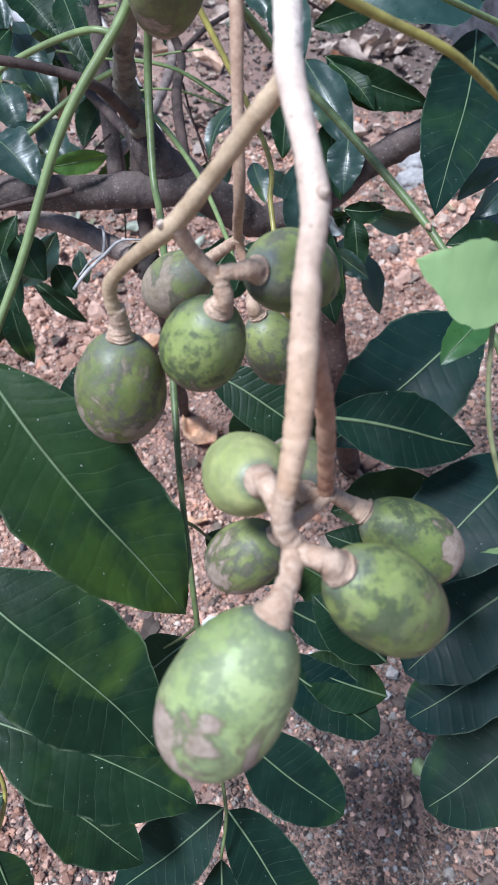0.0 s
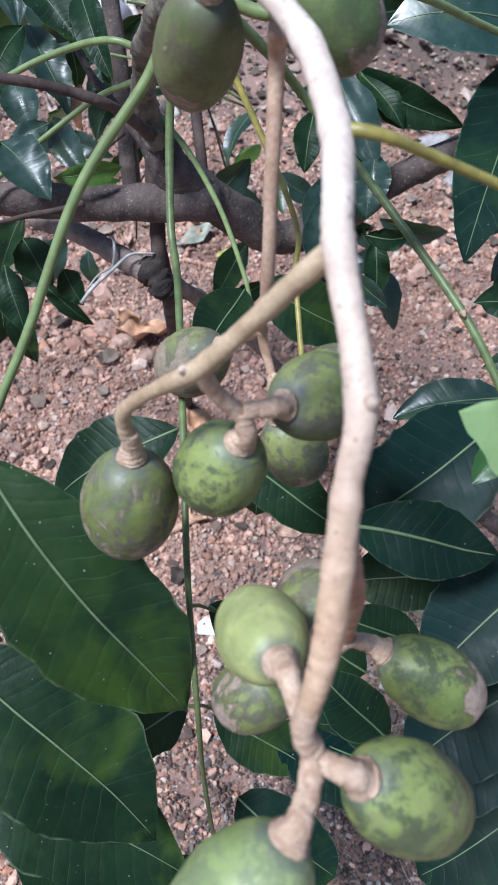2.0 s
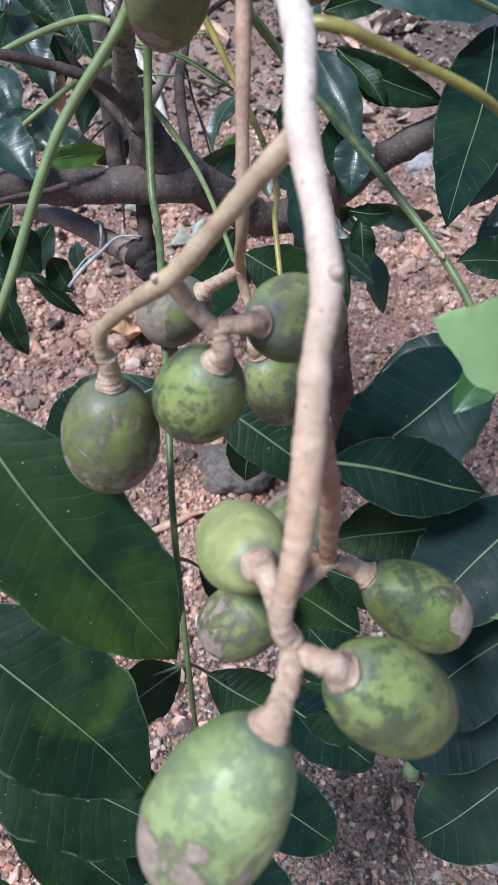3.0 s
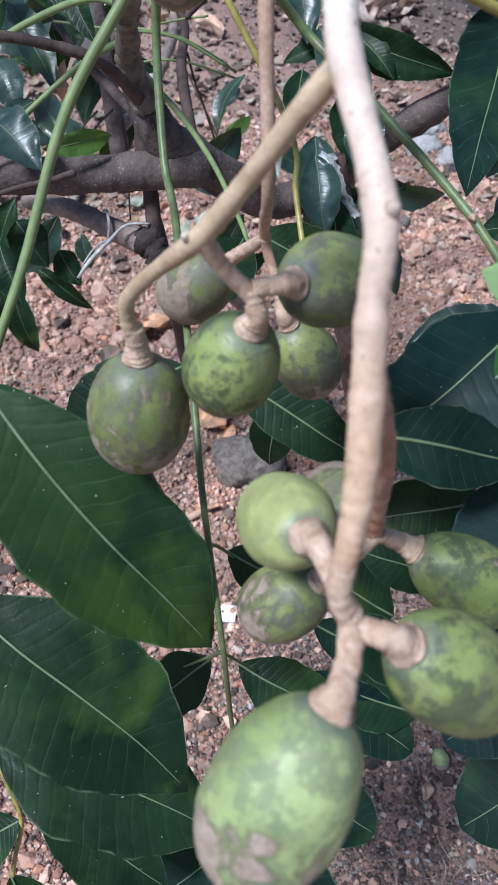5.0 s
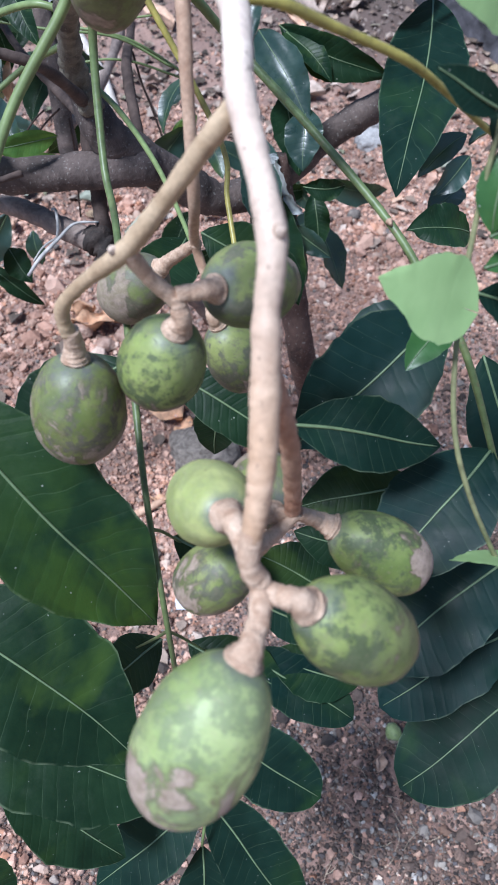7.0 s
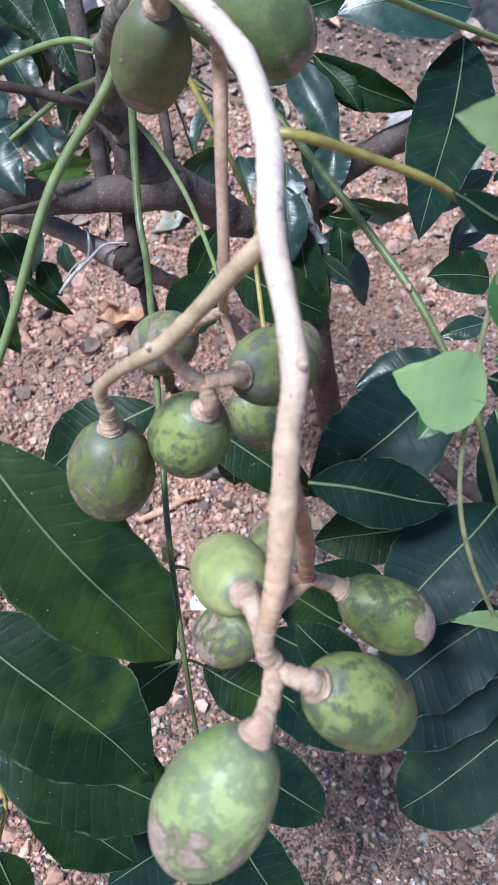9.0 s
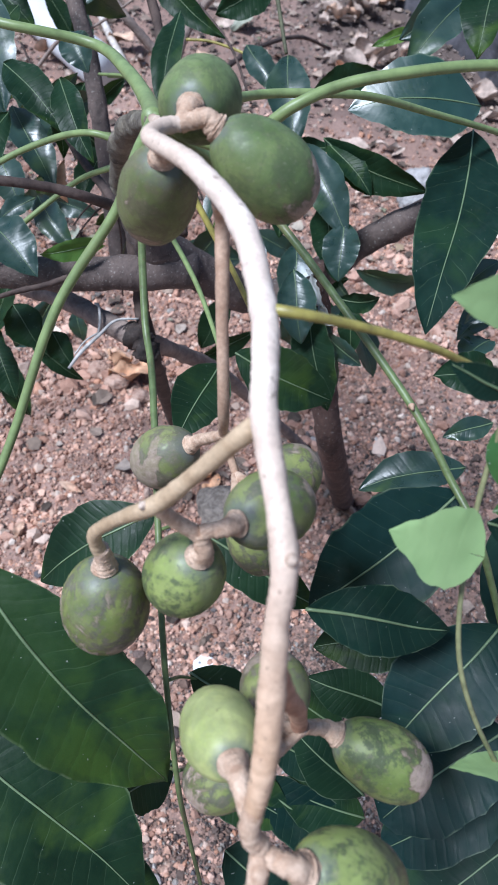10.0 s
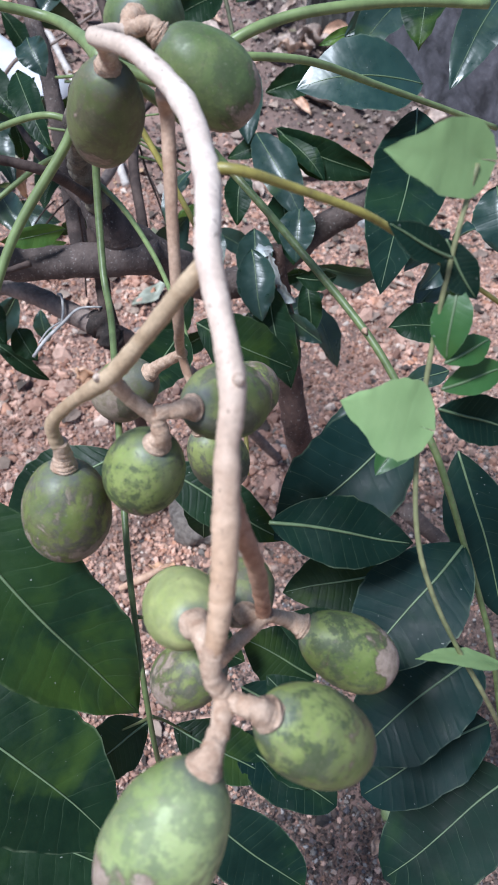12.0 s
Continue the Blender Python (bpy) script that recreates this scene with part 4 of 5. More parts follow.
s = spray([(-0.016, 0.523, 1.139), (0.043, 0.472, 1.040), (0.048, 0.450, 1.006), (0.056, 0.403, 0.966), (0.066, 0.409, 0.932), (0.067, 0.384, 0.912)], [0.0022, 0.0017, 0.0017, 0.0017, 0.0016, 0.0015], "olive leaf stalk hanging behind the fruit", PETIOLE_OLIVE, 8)

s = spray([(-0.090, 0.815, 0.924), (-0.056, 0.780, 0.907), (-0.018, 0.702, 0.893), (0.008, 0.625, 0.880), (0.018, 0.586, 0.873)], [0.003, 0.003, 0.0026, 0.0022, 0.0018], GREEN, None, 9)
leaf(s, (0.012, 0.595, 0.880), (-0.022, 0.515, 0.866), 0.050, bend=0.06, seed=31.0, fold=0.2)
leaf(s, (0.024, 0.633, 0.860), (0.121, 0.613, 0.815), 0.060, LEAF, bend=0.06, seed=32.0)

s = spray([(-0.174, 0.275, 0.834), (-0.168, 0.248, 0.759), (-0.167, 0.221, 0.684), (-0.162, 0.202, 0.642), (-0.176, 0.176, 0.595), (-0.190, 0.144, 0.516), (-0.227, 0.090, 0.317), (-0.288, 0.013, 0.000)], [0.0018, 0.0018, 0.0018, 0.0018, 0.0018, 0.0018, 0.002, 0.002], "thin brownish stem with small dark leaves", PETIOLE_OLIVE, 10)
leaf(s, (-0.178, 0.174, 0.593), (-0.158, 0.137, 0.535), 0.040, bend=0.05, seed=38.0)
leaf(s, (-0.163, 0.202, 0.641), (-0.219, 0.178, 0.611), 0.044, bend=0.05, seed=39.0)

# ---- vine with heart-shaped leaves ----
vine = thing("vine", (0.465, 0.378, 0.000), "thin climbing vine with pale heart-shaped leaves", "vine")
part("vine_stem", tube([(0.162, 0.336, 1.157), (0.154, 0.319, 1.125), (0.149, 0.303, 1.076), (0.145, 0.278, 1.037), (0.147, 0.259, 1.005), (0.156, 0.244, 0.977), (0.173, 0.231, 0.943), (0.207, 0.219, 0.877), (0.347, 0.264, 0.535), (0.548, 0.297, 0.000)], [0.0012, 0.0012, 0.0013, 0.0013, 0.0013, 0.0013, 0.0013, 0.0014, 0.0015, 0.0016], 8, 8, 0.12, 0, 2), VINE_STEM, vine)
leaf(vine, (0.143, 0.280, 1.060), (0.105, 0.279, 1.078), 0.0395, LEAF_HEART, name="heart_leaf", shape="heart", rib=0, fold=0.03, bend=0.04, seed=1.5, rib_skin=LEAF_HEART)
leaf(vine, (0.163, 0.338, 1.158), (0.118, 0.317, 1.172), 0.033, LEAF_HEART, name="heart_leaf", shape="heart", rib=0, fold=0.03, bend=0.04, seed=2.5, rib_skin=LEAF_HEART)
leaf(vine, (0.189, 0.225, 0.939), (0.148, 0.223, 0.949), 0.034, LEAF_HEART, name="heart_leaf", shape="heart", rib=0, fold=0.03, bend=0.04, seed=3.5, twist=66, rib_skin=LEAF_HEART)


leaf(vine, (0.162, 0.337, 1.008), (0.135, 0.308, 0.995), 0.020, LEAF_MID, rib=0.0004, seed=4.5, bend=0.08, fold=0.25)

# ---- twigs and leaves behind the fruit ----
part("limb", tube([(-0.276, 1.378, 1.050), (-0.253, 1.327, 1.002), (-0.217, 1.246, 0.923), (-0.196, 1.170, 0.823), (-0.187, 1.123, 0.751), (-0.178, 1.070, 0.646)], [0.011, 0.012, 0.013, 0.014, 0.014, 0.014], 8, 12, 0.12, 0, 21), LIMB, shrub)
part("twig", tube([(-0.166, 1.480, 1.031), (-0.147, 1.412, 0.967), (-0.125, 1.358, 0.915), (-0.108, 1.301, 0.860), (-0.085, 1.267, 0.807), (-0.074, 1.051, 0.835), (-0.056, 0.934, 0.795)], [0.007, 0.008, 0.008, 0.008, 0.007, 0.007, 0.007], 8, 8, 0.12, 0, 22), TWIG, shrub)
part("twig", tube([(-0.242, 0.656, 1.028), (-0.185, 0.666, 1.021), (-0.139, 0.681, 1.006), (-0.103, 0.701, 0.982), (-0.093, 0.815, 0.898)], [0.004, 0.0042, 0.0046, 0.005, 0.007], 8, 8, 0.15, 0, 23), TWIG, shrub)
part("twig", tube([(-0.252, 0.706, 0.856), (-0.221, 0.733, 0.852), (-0.185, 0.749, 0.852), (-0.165, 0.763, 0.851)], [0.002, 0.003, 0.0036, 0.004], 8, 8, 0.2, 0, 24), TWIG, shrub)
part("twig", tube([(0.035, 1.306, 1.065), (0.060, 1.236, 0.997), (0.077, 1.147, 0.941)], [0.0042, 0.0034, 0.0024], 8, 8, 0.1, 0, 25), TWIG_GREEN, shrub)
part("twig", tube([(-0.070, 1.155, 0.858), (-0.033, 1.293, 0.849), (0.033, 1.486, 0.822), (0.114, 1.662, 0.778), (0.182, 1.754, 0.724)], [0.004, 0.0045, 0.0045, 0.004, 0.003], 8, 8, 0.15, 0, 26), TWIG, shrub)
part("twig", tube([(-0.238, 1.074, 0.910), (-0.198, 0.998, 0.884), (-0.148, 0.921, 0.871), (-0.107, 0.846, 0.872)], [0.004, 0.005, 0.006, 0.007], 8, 8, 0.15, 0, 27), TWIG, shrub)
part("twig", tube([(-0.057, 1.374, 0.927), (-0.004, 1.276, 0.901), (0.029, 1.167, 0.865)], [0.0024, 0.0022, 0.002], 8, 6, 0.1, 0, 28), TWIG, shrub)
part("twig", tube([(0.294, 0.669, 0.508), (0.346, 0.672, 0.443), (0.425, 0.680, 0.355), (0.534, 0.682, 0.249)], [0.012, 0.012, 0.011, 0.010], 8, 8, 0.1, 0, 29), LIMB, shrub)
part("leaf_stalk", tube([(-0.093, 0.779, 1.000), (-0.117, 0.783, 1.005), (-0.151, 0.799, 0.994), (-0.198, 0.805, 0.975), (-0.241, 0.809, 0.952), (-0.280, 0.872, 0.911)], [0.0036, 0.0034, 0.0034, 0.0032, 0.003, 0.003], 8, 8), PETIOLE, shrub)
part("leaf_stalk", tube([(-0.105, 0.797, 0.963), (-0.152, 0.821, 0.933), (-0.215, 0.805, 0.892), (-0.267, 0.791, 0.854), (-0.315, 0.766, 0.805)], [0.0034, 0.003, 0.003, 0.003, 0.0028], 8, 8), PETIOLE, shrub)
part("leaf_stalk", tube([(-0.172, 1.101, 0.931), (-0.126, 1.047, 0.950), (-0.082, 0.930, 0.981), (-0.042, 0.712, 1.059)], [0.002, 0.0024, 0.003, 0.0034], 8, 8), PETIOLE, shrub)
part("leaf_stalk", tube([(-0.212, 0.989, 0.916), (-0.148, 0.982, 0.908), (-0.074, 0.996, 0.892), (-0.011, 1.000, 0.854)], [0.0016, 0.0018, 0.0018, 0.0016], 8, 8), PETIOLE, shrub)

part("twig", tube([(-0.255, 1.62, 0.880), (-0.215, 1.60, 0.832), (-0.183, 1.60, 0.792), (-0.157, 1.60, 0.758), (-0.136, 1.60, 0.712), (-0.138, 1.50, 0.690), (-0.160, 1.30, 0.690), (-0.183, 1.12, 0.720)], [0.0065, 0.0080, 0.0085, 0.0090, 0.0095, 0.0095, 0.0095, 0.0095], 8, 10, 0.18, 0, 34, fine=0.05), LIMB_DRY, shrub)
part("twig", tube([(-0.028, 1.65, 0.882), (-0.063, 1.65, 0.845), (-0.093, 1.65, 0.812), (-0.119, 1.64, 0.767), (-0.137, 1.61, 0.716)], [0.0085, 0.0080, 0.0075, 0.0080, 0.0085], 8, 10, 0.15, 0, 35, fine=0.05), LIMB_DRY, shrub, "pale sawn-off side branch")
part("twig", tube([(-0.371, 1.50, 0.783), (-0.319, 1.50, 0.831), (-0.257, 1.50, 0.851), (-0.162, 1.50, 0.906)], [0.0040, 0.0034, 0.0028, 0.0020], 8, 8, 0.12, 0, 36), LIMB_DRY, shrub)


def back_stem(line, r, skin):
    part("leaf_stalk", tube(line, [r] * len(line), 6, 8, 0.05), skin, shrub)


back_stem([(-0.137, 1.058, 0.838), (-0.100, 1.062, 0.840), (-0.064, 1.070, 0.832), (-0.027, 1.072, 0.818), (-0.003, 1.076, 0.807)], 0.0017, PETIOLE)
back_stem([(-0.139, 1.061, 0.881), (-0.102, 1.058, 0.876), (-0.067, 1.061, 0.864), (-0.033, 1.068, 0.841), (-0.003, 1.072, 0.817)], 0.0021, PETIOLE)
back_stem([(-0.114, 1.151, 0.851), (-0.081, 1.157, 0.854), (-0.041, 1.162, 0.856)], 0.0016, PETIOLE)
back_stem([(-0.087, 1.258, 0.742), (-0.061, 1.215, 0.705), (-0.039, 1.174, 0.669), (-0.027, 1.127, 0.629)], 0.0016, TWIG)
back_stem([(-0.213, 0.962, 0.762), (-0.202, 0.977, 0.774), (-0.181, 0.987, 0.794), (-0.159, 0.981, 0.814)], 0.0013, TWIG)
back_stem([(-0.074, 1.302, 0.902), (-0.036, 1.300, 0.900), (0.008, 1.290, 0.890), (0.034, 1.279, 0.881)], 0.0022, PETIOLE_OLIVE)
back_stem([(-0.172, 1.151, 0.908), (-0.144, 1.150, 0.906), (-0.121, 1.116, 0.903), (-0.104, 1.068, 0.902)], 0.0020, PETIOLE)
back_stem([(-0.328, 1.292, 0.899), (-0.304, 1.254, 0.866), (-0.271, 1.171, 0.861)], 0.0018, TWIG)
back_stem([(-0.210, 0.972, 0.784), (-0.197, 0.987, 0.796), (-0.180, 0.988, 0.810)], 0.0012, TWIG)
leaf(shrub, (0.015, 1.057, 0.764), (-0.022, 1.029, 0.742), 0.018, LEAF_YOUNG, rib=0.0004, seed=61.5)
leaf(shrub, (-0.211, 0.939, 0.769), (-0.164, 0.944, 0.771), 0.014, LEAF_YOUNG, rib=0.0004, seed=62.5)
for base, tip, width in (((0.100, 0.807, 0.832), (0.120, 0.762, 0.816), 0.034), ((0.116, 0.771, 0.811), (0.134, 0.747, 0.802), 0.022), ((0.109, 0.811, 0.835), (0.090, 0.788, 0.827), 0.020)):
    leaf(shrub, base, tip, width, SILVER, rib=0, label="withered silvery grey leaf", twist=30, bend=0.15, fold=0.6, wave=0.25, seed=63.0 + width * 100)

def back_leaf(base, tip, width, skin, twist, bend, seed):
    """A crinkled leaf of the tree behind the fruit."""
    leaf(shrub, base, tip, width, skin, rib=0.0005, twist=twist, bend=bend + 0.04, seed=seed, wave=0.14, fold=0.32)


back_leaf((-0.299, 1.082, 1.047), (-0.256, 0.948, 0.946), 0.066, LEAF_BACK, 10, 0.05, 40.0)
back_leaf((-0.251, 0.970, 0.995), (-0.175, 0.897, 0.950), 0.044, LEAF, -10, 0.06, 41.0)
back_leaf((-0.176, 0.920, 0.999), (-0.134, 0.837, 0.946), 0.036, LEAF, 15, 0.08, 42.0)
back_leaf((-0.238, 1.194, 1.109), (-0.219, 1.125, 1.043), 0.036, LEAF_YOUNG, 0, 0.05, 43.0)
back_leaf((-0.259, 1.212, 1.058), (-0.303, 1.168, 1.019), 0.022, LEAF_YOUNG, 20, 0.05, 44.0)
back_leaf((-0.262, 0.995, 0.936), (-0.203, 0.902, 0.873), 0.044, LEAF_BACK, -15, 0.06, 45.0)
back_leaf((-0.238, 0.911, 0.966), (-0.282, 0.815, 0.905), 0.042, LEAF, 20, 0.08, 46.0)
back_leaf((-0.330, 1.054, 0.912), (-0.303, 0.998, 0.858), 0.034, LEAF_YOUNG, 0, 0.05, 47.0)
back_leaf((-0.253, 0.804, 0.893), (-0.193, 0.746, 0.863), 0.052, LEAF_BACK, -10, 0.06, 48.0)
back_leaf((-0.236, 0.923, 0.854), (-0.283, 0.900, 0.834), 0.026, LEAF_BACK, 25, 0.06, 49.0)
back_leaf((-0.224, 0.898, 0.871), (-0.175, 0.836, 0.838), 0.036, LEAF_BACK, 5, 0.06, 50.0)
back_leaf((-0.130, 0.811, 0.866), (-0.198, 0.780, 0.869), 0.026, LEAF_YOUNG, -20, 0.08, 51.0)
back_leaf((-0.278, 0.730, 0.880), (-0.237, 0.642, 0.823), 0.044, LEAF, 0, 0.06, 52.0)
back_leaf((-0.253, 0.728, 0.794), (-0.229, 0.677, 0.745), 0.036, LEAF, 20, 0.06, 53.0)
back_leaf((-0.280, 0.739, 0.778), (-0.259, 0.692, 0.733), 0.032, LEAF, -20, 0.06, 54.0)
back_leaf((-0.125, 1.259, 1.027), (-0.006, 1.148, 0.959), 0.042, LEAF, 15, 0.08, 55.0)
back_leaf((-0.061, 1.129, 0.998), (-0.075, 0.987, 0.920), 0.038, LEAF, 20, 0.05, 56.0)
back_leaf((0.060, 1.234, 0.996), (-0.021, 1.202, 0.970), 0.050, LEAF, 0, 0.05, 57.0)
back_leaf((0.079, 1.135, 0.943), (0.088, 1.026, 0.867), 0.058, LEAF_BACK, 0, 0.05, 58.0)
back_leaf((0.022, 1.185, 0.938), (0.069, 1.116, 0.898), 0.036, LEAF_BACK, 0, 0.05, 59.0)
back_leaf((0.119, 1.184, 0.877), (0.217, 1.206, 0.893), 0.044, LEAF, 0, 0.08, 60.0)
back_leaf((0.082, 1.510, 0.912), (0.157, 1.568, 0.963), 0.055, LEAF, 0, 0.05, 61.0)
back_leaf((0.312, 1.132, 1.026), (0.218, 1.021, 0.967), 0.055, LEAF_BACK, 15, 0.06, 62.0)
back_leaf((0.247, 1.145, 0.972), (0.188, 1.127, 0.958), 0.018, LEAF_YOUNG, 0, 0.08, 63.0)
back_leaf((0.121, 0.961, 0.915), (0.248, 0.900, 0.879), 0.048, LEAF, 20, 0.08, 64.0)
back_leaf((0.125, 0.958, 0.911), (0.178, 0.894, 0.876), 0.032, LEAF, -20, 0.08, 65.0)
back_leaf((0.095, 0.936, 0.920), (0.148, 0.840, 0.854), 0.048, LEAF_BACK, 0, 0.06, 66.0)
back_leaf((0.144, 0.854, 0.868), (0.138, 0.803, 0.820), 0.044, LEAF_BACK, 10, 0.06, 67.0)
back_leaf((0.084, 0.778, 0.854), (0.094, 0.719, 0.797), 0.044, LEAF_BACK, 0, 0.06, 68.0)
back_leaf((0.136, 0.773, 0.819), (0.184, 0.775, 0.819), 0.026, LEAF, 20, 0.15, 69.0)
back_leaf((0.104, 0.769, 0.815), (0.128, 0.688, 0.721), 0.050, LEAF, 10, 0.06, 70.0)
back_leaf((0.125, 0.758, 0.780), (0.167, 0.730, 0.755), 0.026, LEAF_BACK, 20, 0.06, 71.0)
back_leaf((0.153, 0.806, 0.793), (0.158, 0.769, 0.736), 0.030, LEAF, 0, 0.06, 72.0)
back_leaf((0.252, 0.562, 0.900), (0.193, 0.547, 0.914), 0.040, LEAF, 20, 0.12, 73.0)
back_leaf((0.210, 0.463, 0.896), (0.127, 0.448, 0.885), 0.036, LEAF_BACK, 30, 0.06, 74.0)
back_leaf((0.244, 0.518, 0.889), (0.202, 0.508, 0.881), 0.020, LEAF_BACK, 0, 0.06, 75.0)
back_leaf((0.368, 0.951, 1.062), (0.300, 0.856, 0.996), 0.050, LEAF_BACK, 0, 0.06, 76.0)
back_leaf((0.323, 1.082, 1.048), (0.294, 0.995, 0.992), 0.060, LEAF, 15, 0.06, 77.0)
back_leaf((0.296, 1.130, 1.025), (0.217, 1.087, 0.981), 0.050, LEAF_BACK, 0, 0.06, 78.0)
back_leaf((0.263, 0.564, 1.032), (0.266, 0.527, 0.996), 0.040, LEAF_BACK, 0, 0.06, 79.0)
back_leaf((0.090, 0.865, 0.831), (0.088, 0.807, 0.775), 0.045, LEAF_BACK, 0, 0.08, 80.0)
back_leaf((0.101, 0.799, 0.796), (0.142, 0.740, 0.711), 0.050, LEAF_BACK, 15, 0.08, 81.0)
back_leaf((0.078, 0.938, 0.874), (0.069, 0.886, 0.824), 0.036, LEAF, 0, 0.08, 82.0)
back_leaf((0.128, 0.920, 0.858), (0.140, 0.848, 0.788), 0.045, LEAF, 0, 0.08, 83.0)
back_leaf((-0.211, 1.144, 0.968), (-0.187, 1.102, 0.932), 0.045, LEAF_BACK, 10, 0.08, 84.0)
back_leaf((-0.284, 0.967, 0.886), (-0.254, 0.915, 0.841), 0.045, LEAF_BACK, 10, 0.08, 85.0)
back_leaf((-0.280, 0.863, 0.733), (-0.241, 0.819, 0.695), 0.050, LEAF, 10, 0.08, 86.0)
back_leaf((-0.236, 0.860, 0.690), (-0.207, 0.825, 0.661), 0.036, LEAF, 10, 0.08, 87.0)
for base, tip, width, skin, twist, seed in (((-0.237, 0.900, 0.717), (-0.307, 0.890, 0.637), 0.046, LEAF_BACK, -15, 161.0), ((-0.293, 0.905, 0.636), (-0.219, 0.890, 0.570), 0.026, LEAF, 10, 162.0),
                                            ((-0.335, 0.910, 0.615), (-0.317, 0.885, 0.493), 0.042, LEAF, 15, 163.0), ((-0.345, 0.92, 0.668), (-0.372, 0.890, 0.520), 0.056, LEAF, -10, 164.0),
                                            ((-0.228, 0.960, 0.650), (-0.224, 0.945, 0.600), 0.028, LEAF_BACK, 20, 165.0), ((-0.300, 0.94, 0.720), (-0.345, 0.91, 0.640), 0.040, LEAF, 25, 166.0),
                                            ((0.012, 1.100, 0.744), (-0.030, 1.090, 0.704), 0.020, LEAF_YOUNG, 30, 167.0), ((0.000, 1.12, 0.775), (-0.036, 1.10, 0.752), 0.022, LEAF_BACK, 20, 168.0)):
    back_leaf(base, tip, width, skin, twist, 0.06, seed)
leaf(shrub, (-0.200, 0.960, 0.885), (-0.202, 0.945, 0.835), 0.020, DRY_TAN, rib=0, label="withered brown leaf on its twig", name="dead_leaf", twist=35, bend=0.15, fold=0.7, wave=0.25, seed=169.0)
leaf(shrub, (0.300, 0.755, 0.884), (0.249, 0.728, 0.853), 0.030, LEAF_SHINY, rib=0.0005, twist=20, bend=0.10, seed=171.0, wave=0.1, fold=0.3)
leaf(shrub, (0.290, 0.705, 0.888), (0.253, 0.678, 0.862), 0.026, LEAF_SHINY, rib=0.0005, twist=-15, bend=0.10, seed=172.0, wave=0.1, fold=0.3)
back_stem([(-0.070, 1.110, 0.830), (-0.062, 1.105, 0.790), (-0.052, 1.100, 0.759), (-0.040, 1.098, 0.712), (-0.028, 1.100, 0.665), (-0.010, 1.11, 0.600)], 0.0016, TWIG)
back_stem([(-0.150, 0.985, 0.800), (-0.152, 0.990, 0.745), (-0.160, 1.000, 0.690), (-0.166, 1.005, 0.640)], 0.0013, TWIG)
back_stem([(-0.130, 0.985, 0.770), (-0.146, 0.985, 0.745), (-0.158, 0.990, 0.700)], 0.0012, TWIG_GREEN)

for base, tip, width, twist in (((0.289, 0.688, 0.833), (0.255, 0.654, 0.827), 0.036, 10), ((0.312, 0.767, 0.816), (0.266, 0.720, 0.804), 0.034, -15), ((0.342, 0.766, 0.882), (0.305, 0.756, 0.871), 0.03, 20)):
    leaf(shrub, base, tip, width, LEAF_SHINY, rib=0.0005, level=True, twist=twist, bend=0.12, seed=90.0 + twist, wave=0.12, fold=0.3)

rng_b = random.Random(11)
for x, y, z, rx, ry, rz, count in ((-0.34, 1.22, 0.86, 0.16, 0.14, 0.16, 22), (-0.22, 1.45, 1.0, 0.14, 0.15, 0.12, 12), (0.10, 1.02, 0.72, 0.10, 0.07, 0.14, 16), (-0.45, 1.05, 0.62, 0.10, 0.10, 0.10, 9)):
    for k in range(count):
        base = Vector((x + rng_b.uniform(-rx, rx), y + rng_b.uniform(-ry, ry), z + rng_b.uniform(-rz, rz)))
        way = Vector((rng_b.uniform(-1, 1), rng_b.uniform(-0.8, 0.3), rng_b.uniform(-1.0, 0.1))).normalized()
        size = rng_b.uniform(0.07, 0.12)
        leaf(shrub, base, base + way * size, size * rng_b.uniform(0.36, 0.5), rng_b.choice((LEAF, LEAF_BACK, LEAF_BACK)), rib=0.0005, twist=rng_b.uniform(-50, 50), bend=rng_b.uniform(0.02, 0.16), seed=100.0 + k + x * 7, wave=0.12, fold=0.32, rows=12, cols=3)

rng_c = random.Random(23)
for k in range(14):
    base = Vector((-0.30 + rng_c.uniform(-0.10, 0.12), 1.30 + rng_c.uniform(-0.12, 0.12), 0.74 + rng_c.uniform(-0.10, 0.08)))
    way = Vector((rng_c.uniform(-1, 1), rng_c.uniform(-0.8, 0.3), rng_c.uniform(-1.0, 0.1))).normalized()
    size = rng_c.uniform(0.06, 0.10)
    back_leaf(base, base + way * size, size * rng_c.uniform(0.36, 0.5), rng_c.choice((LEAF, LEAF_BACK)), rng_c.uniform(-50, 50), rng_c.uniform(0.02, 0.12), 140.0 + k)

# ---- things on the ground ----
def tie():
    """A pale plastic tie knotted round the low limb, its ends hanging."""
    ob = thing("plastic_tie", (-0.152, 0.788, 0.766), "pale plastic tie knotted round a low limb", "tie")
    part("loop", tube([(-0.156, 0.814, 0.775), (-0.149, 0.802, 0.781), (-0.146, 0.785, 0.772), (-0.149, 0.775, 0.758)], [0.0017] * 4, 6, 8), TIE, ob)
    part("strip", tube([(-0.100, 0.791, 0.771), (-0.126, 0.781, 0.776), (-0.145, 0.766, 0.766), (-0.166, 0.750, 0.753), (-0.181, 0.736, 0.739)], [0.0012, 0.0016, 0.0021, 0.0024, 0.0018], 6, 8), TIE, ob)
    part("strip", tube([(-0.146, 0.772, 0.765), (-0.162, 0.762, 0.760), (-0.175, 0.751, 0.748)], [0.0013, 0.0011, 0.0009], 6, 8), TIE, ob)


tie()


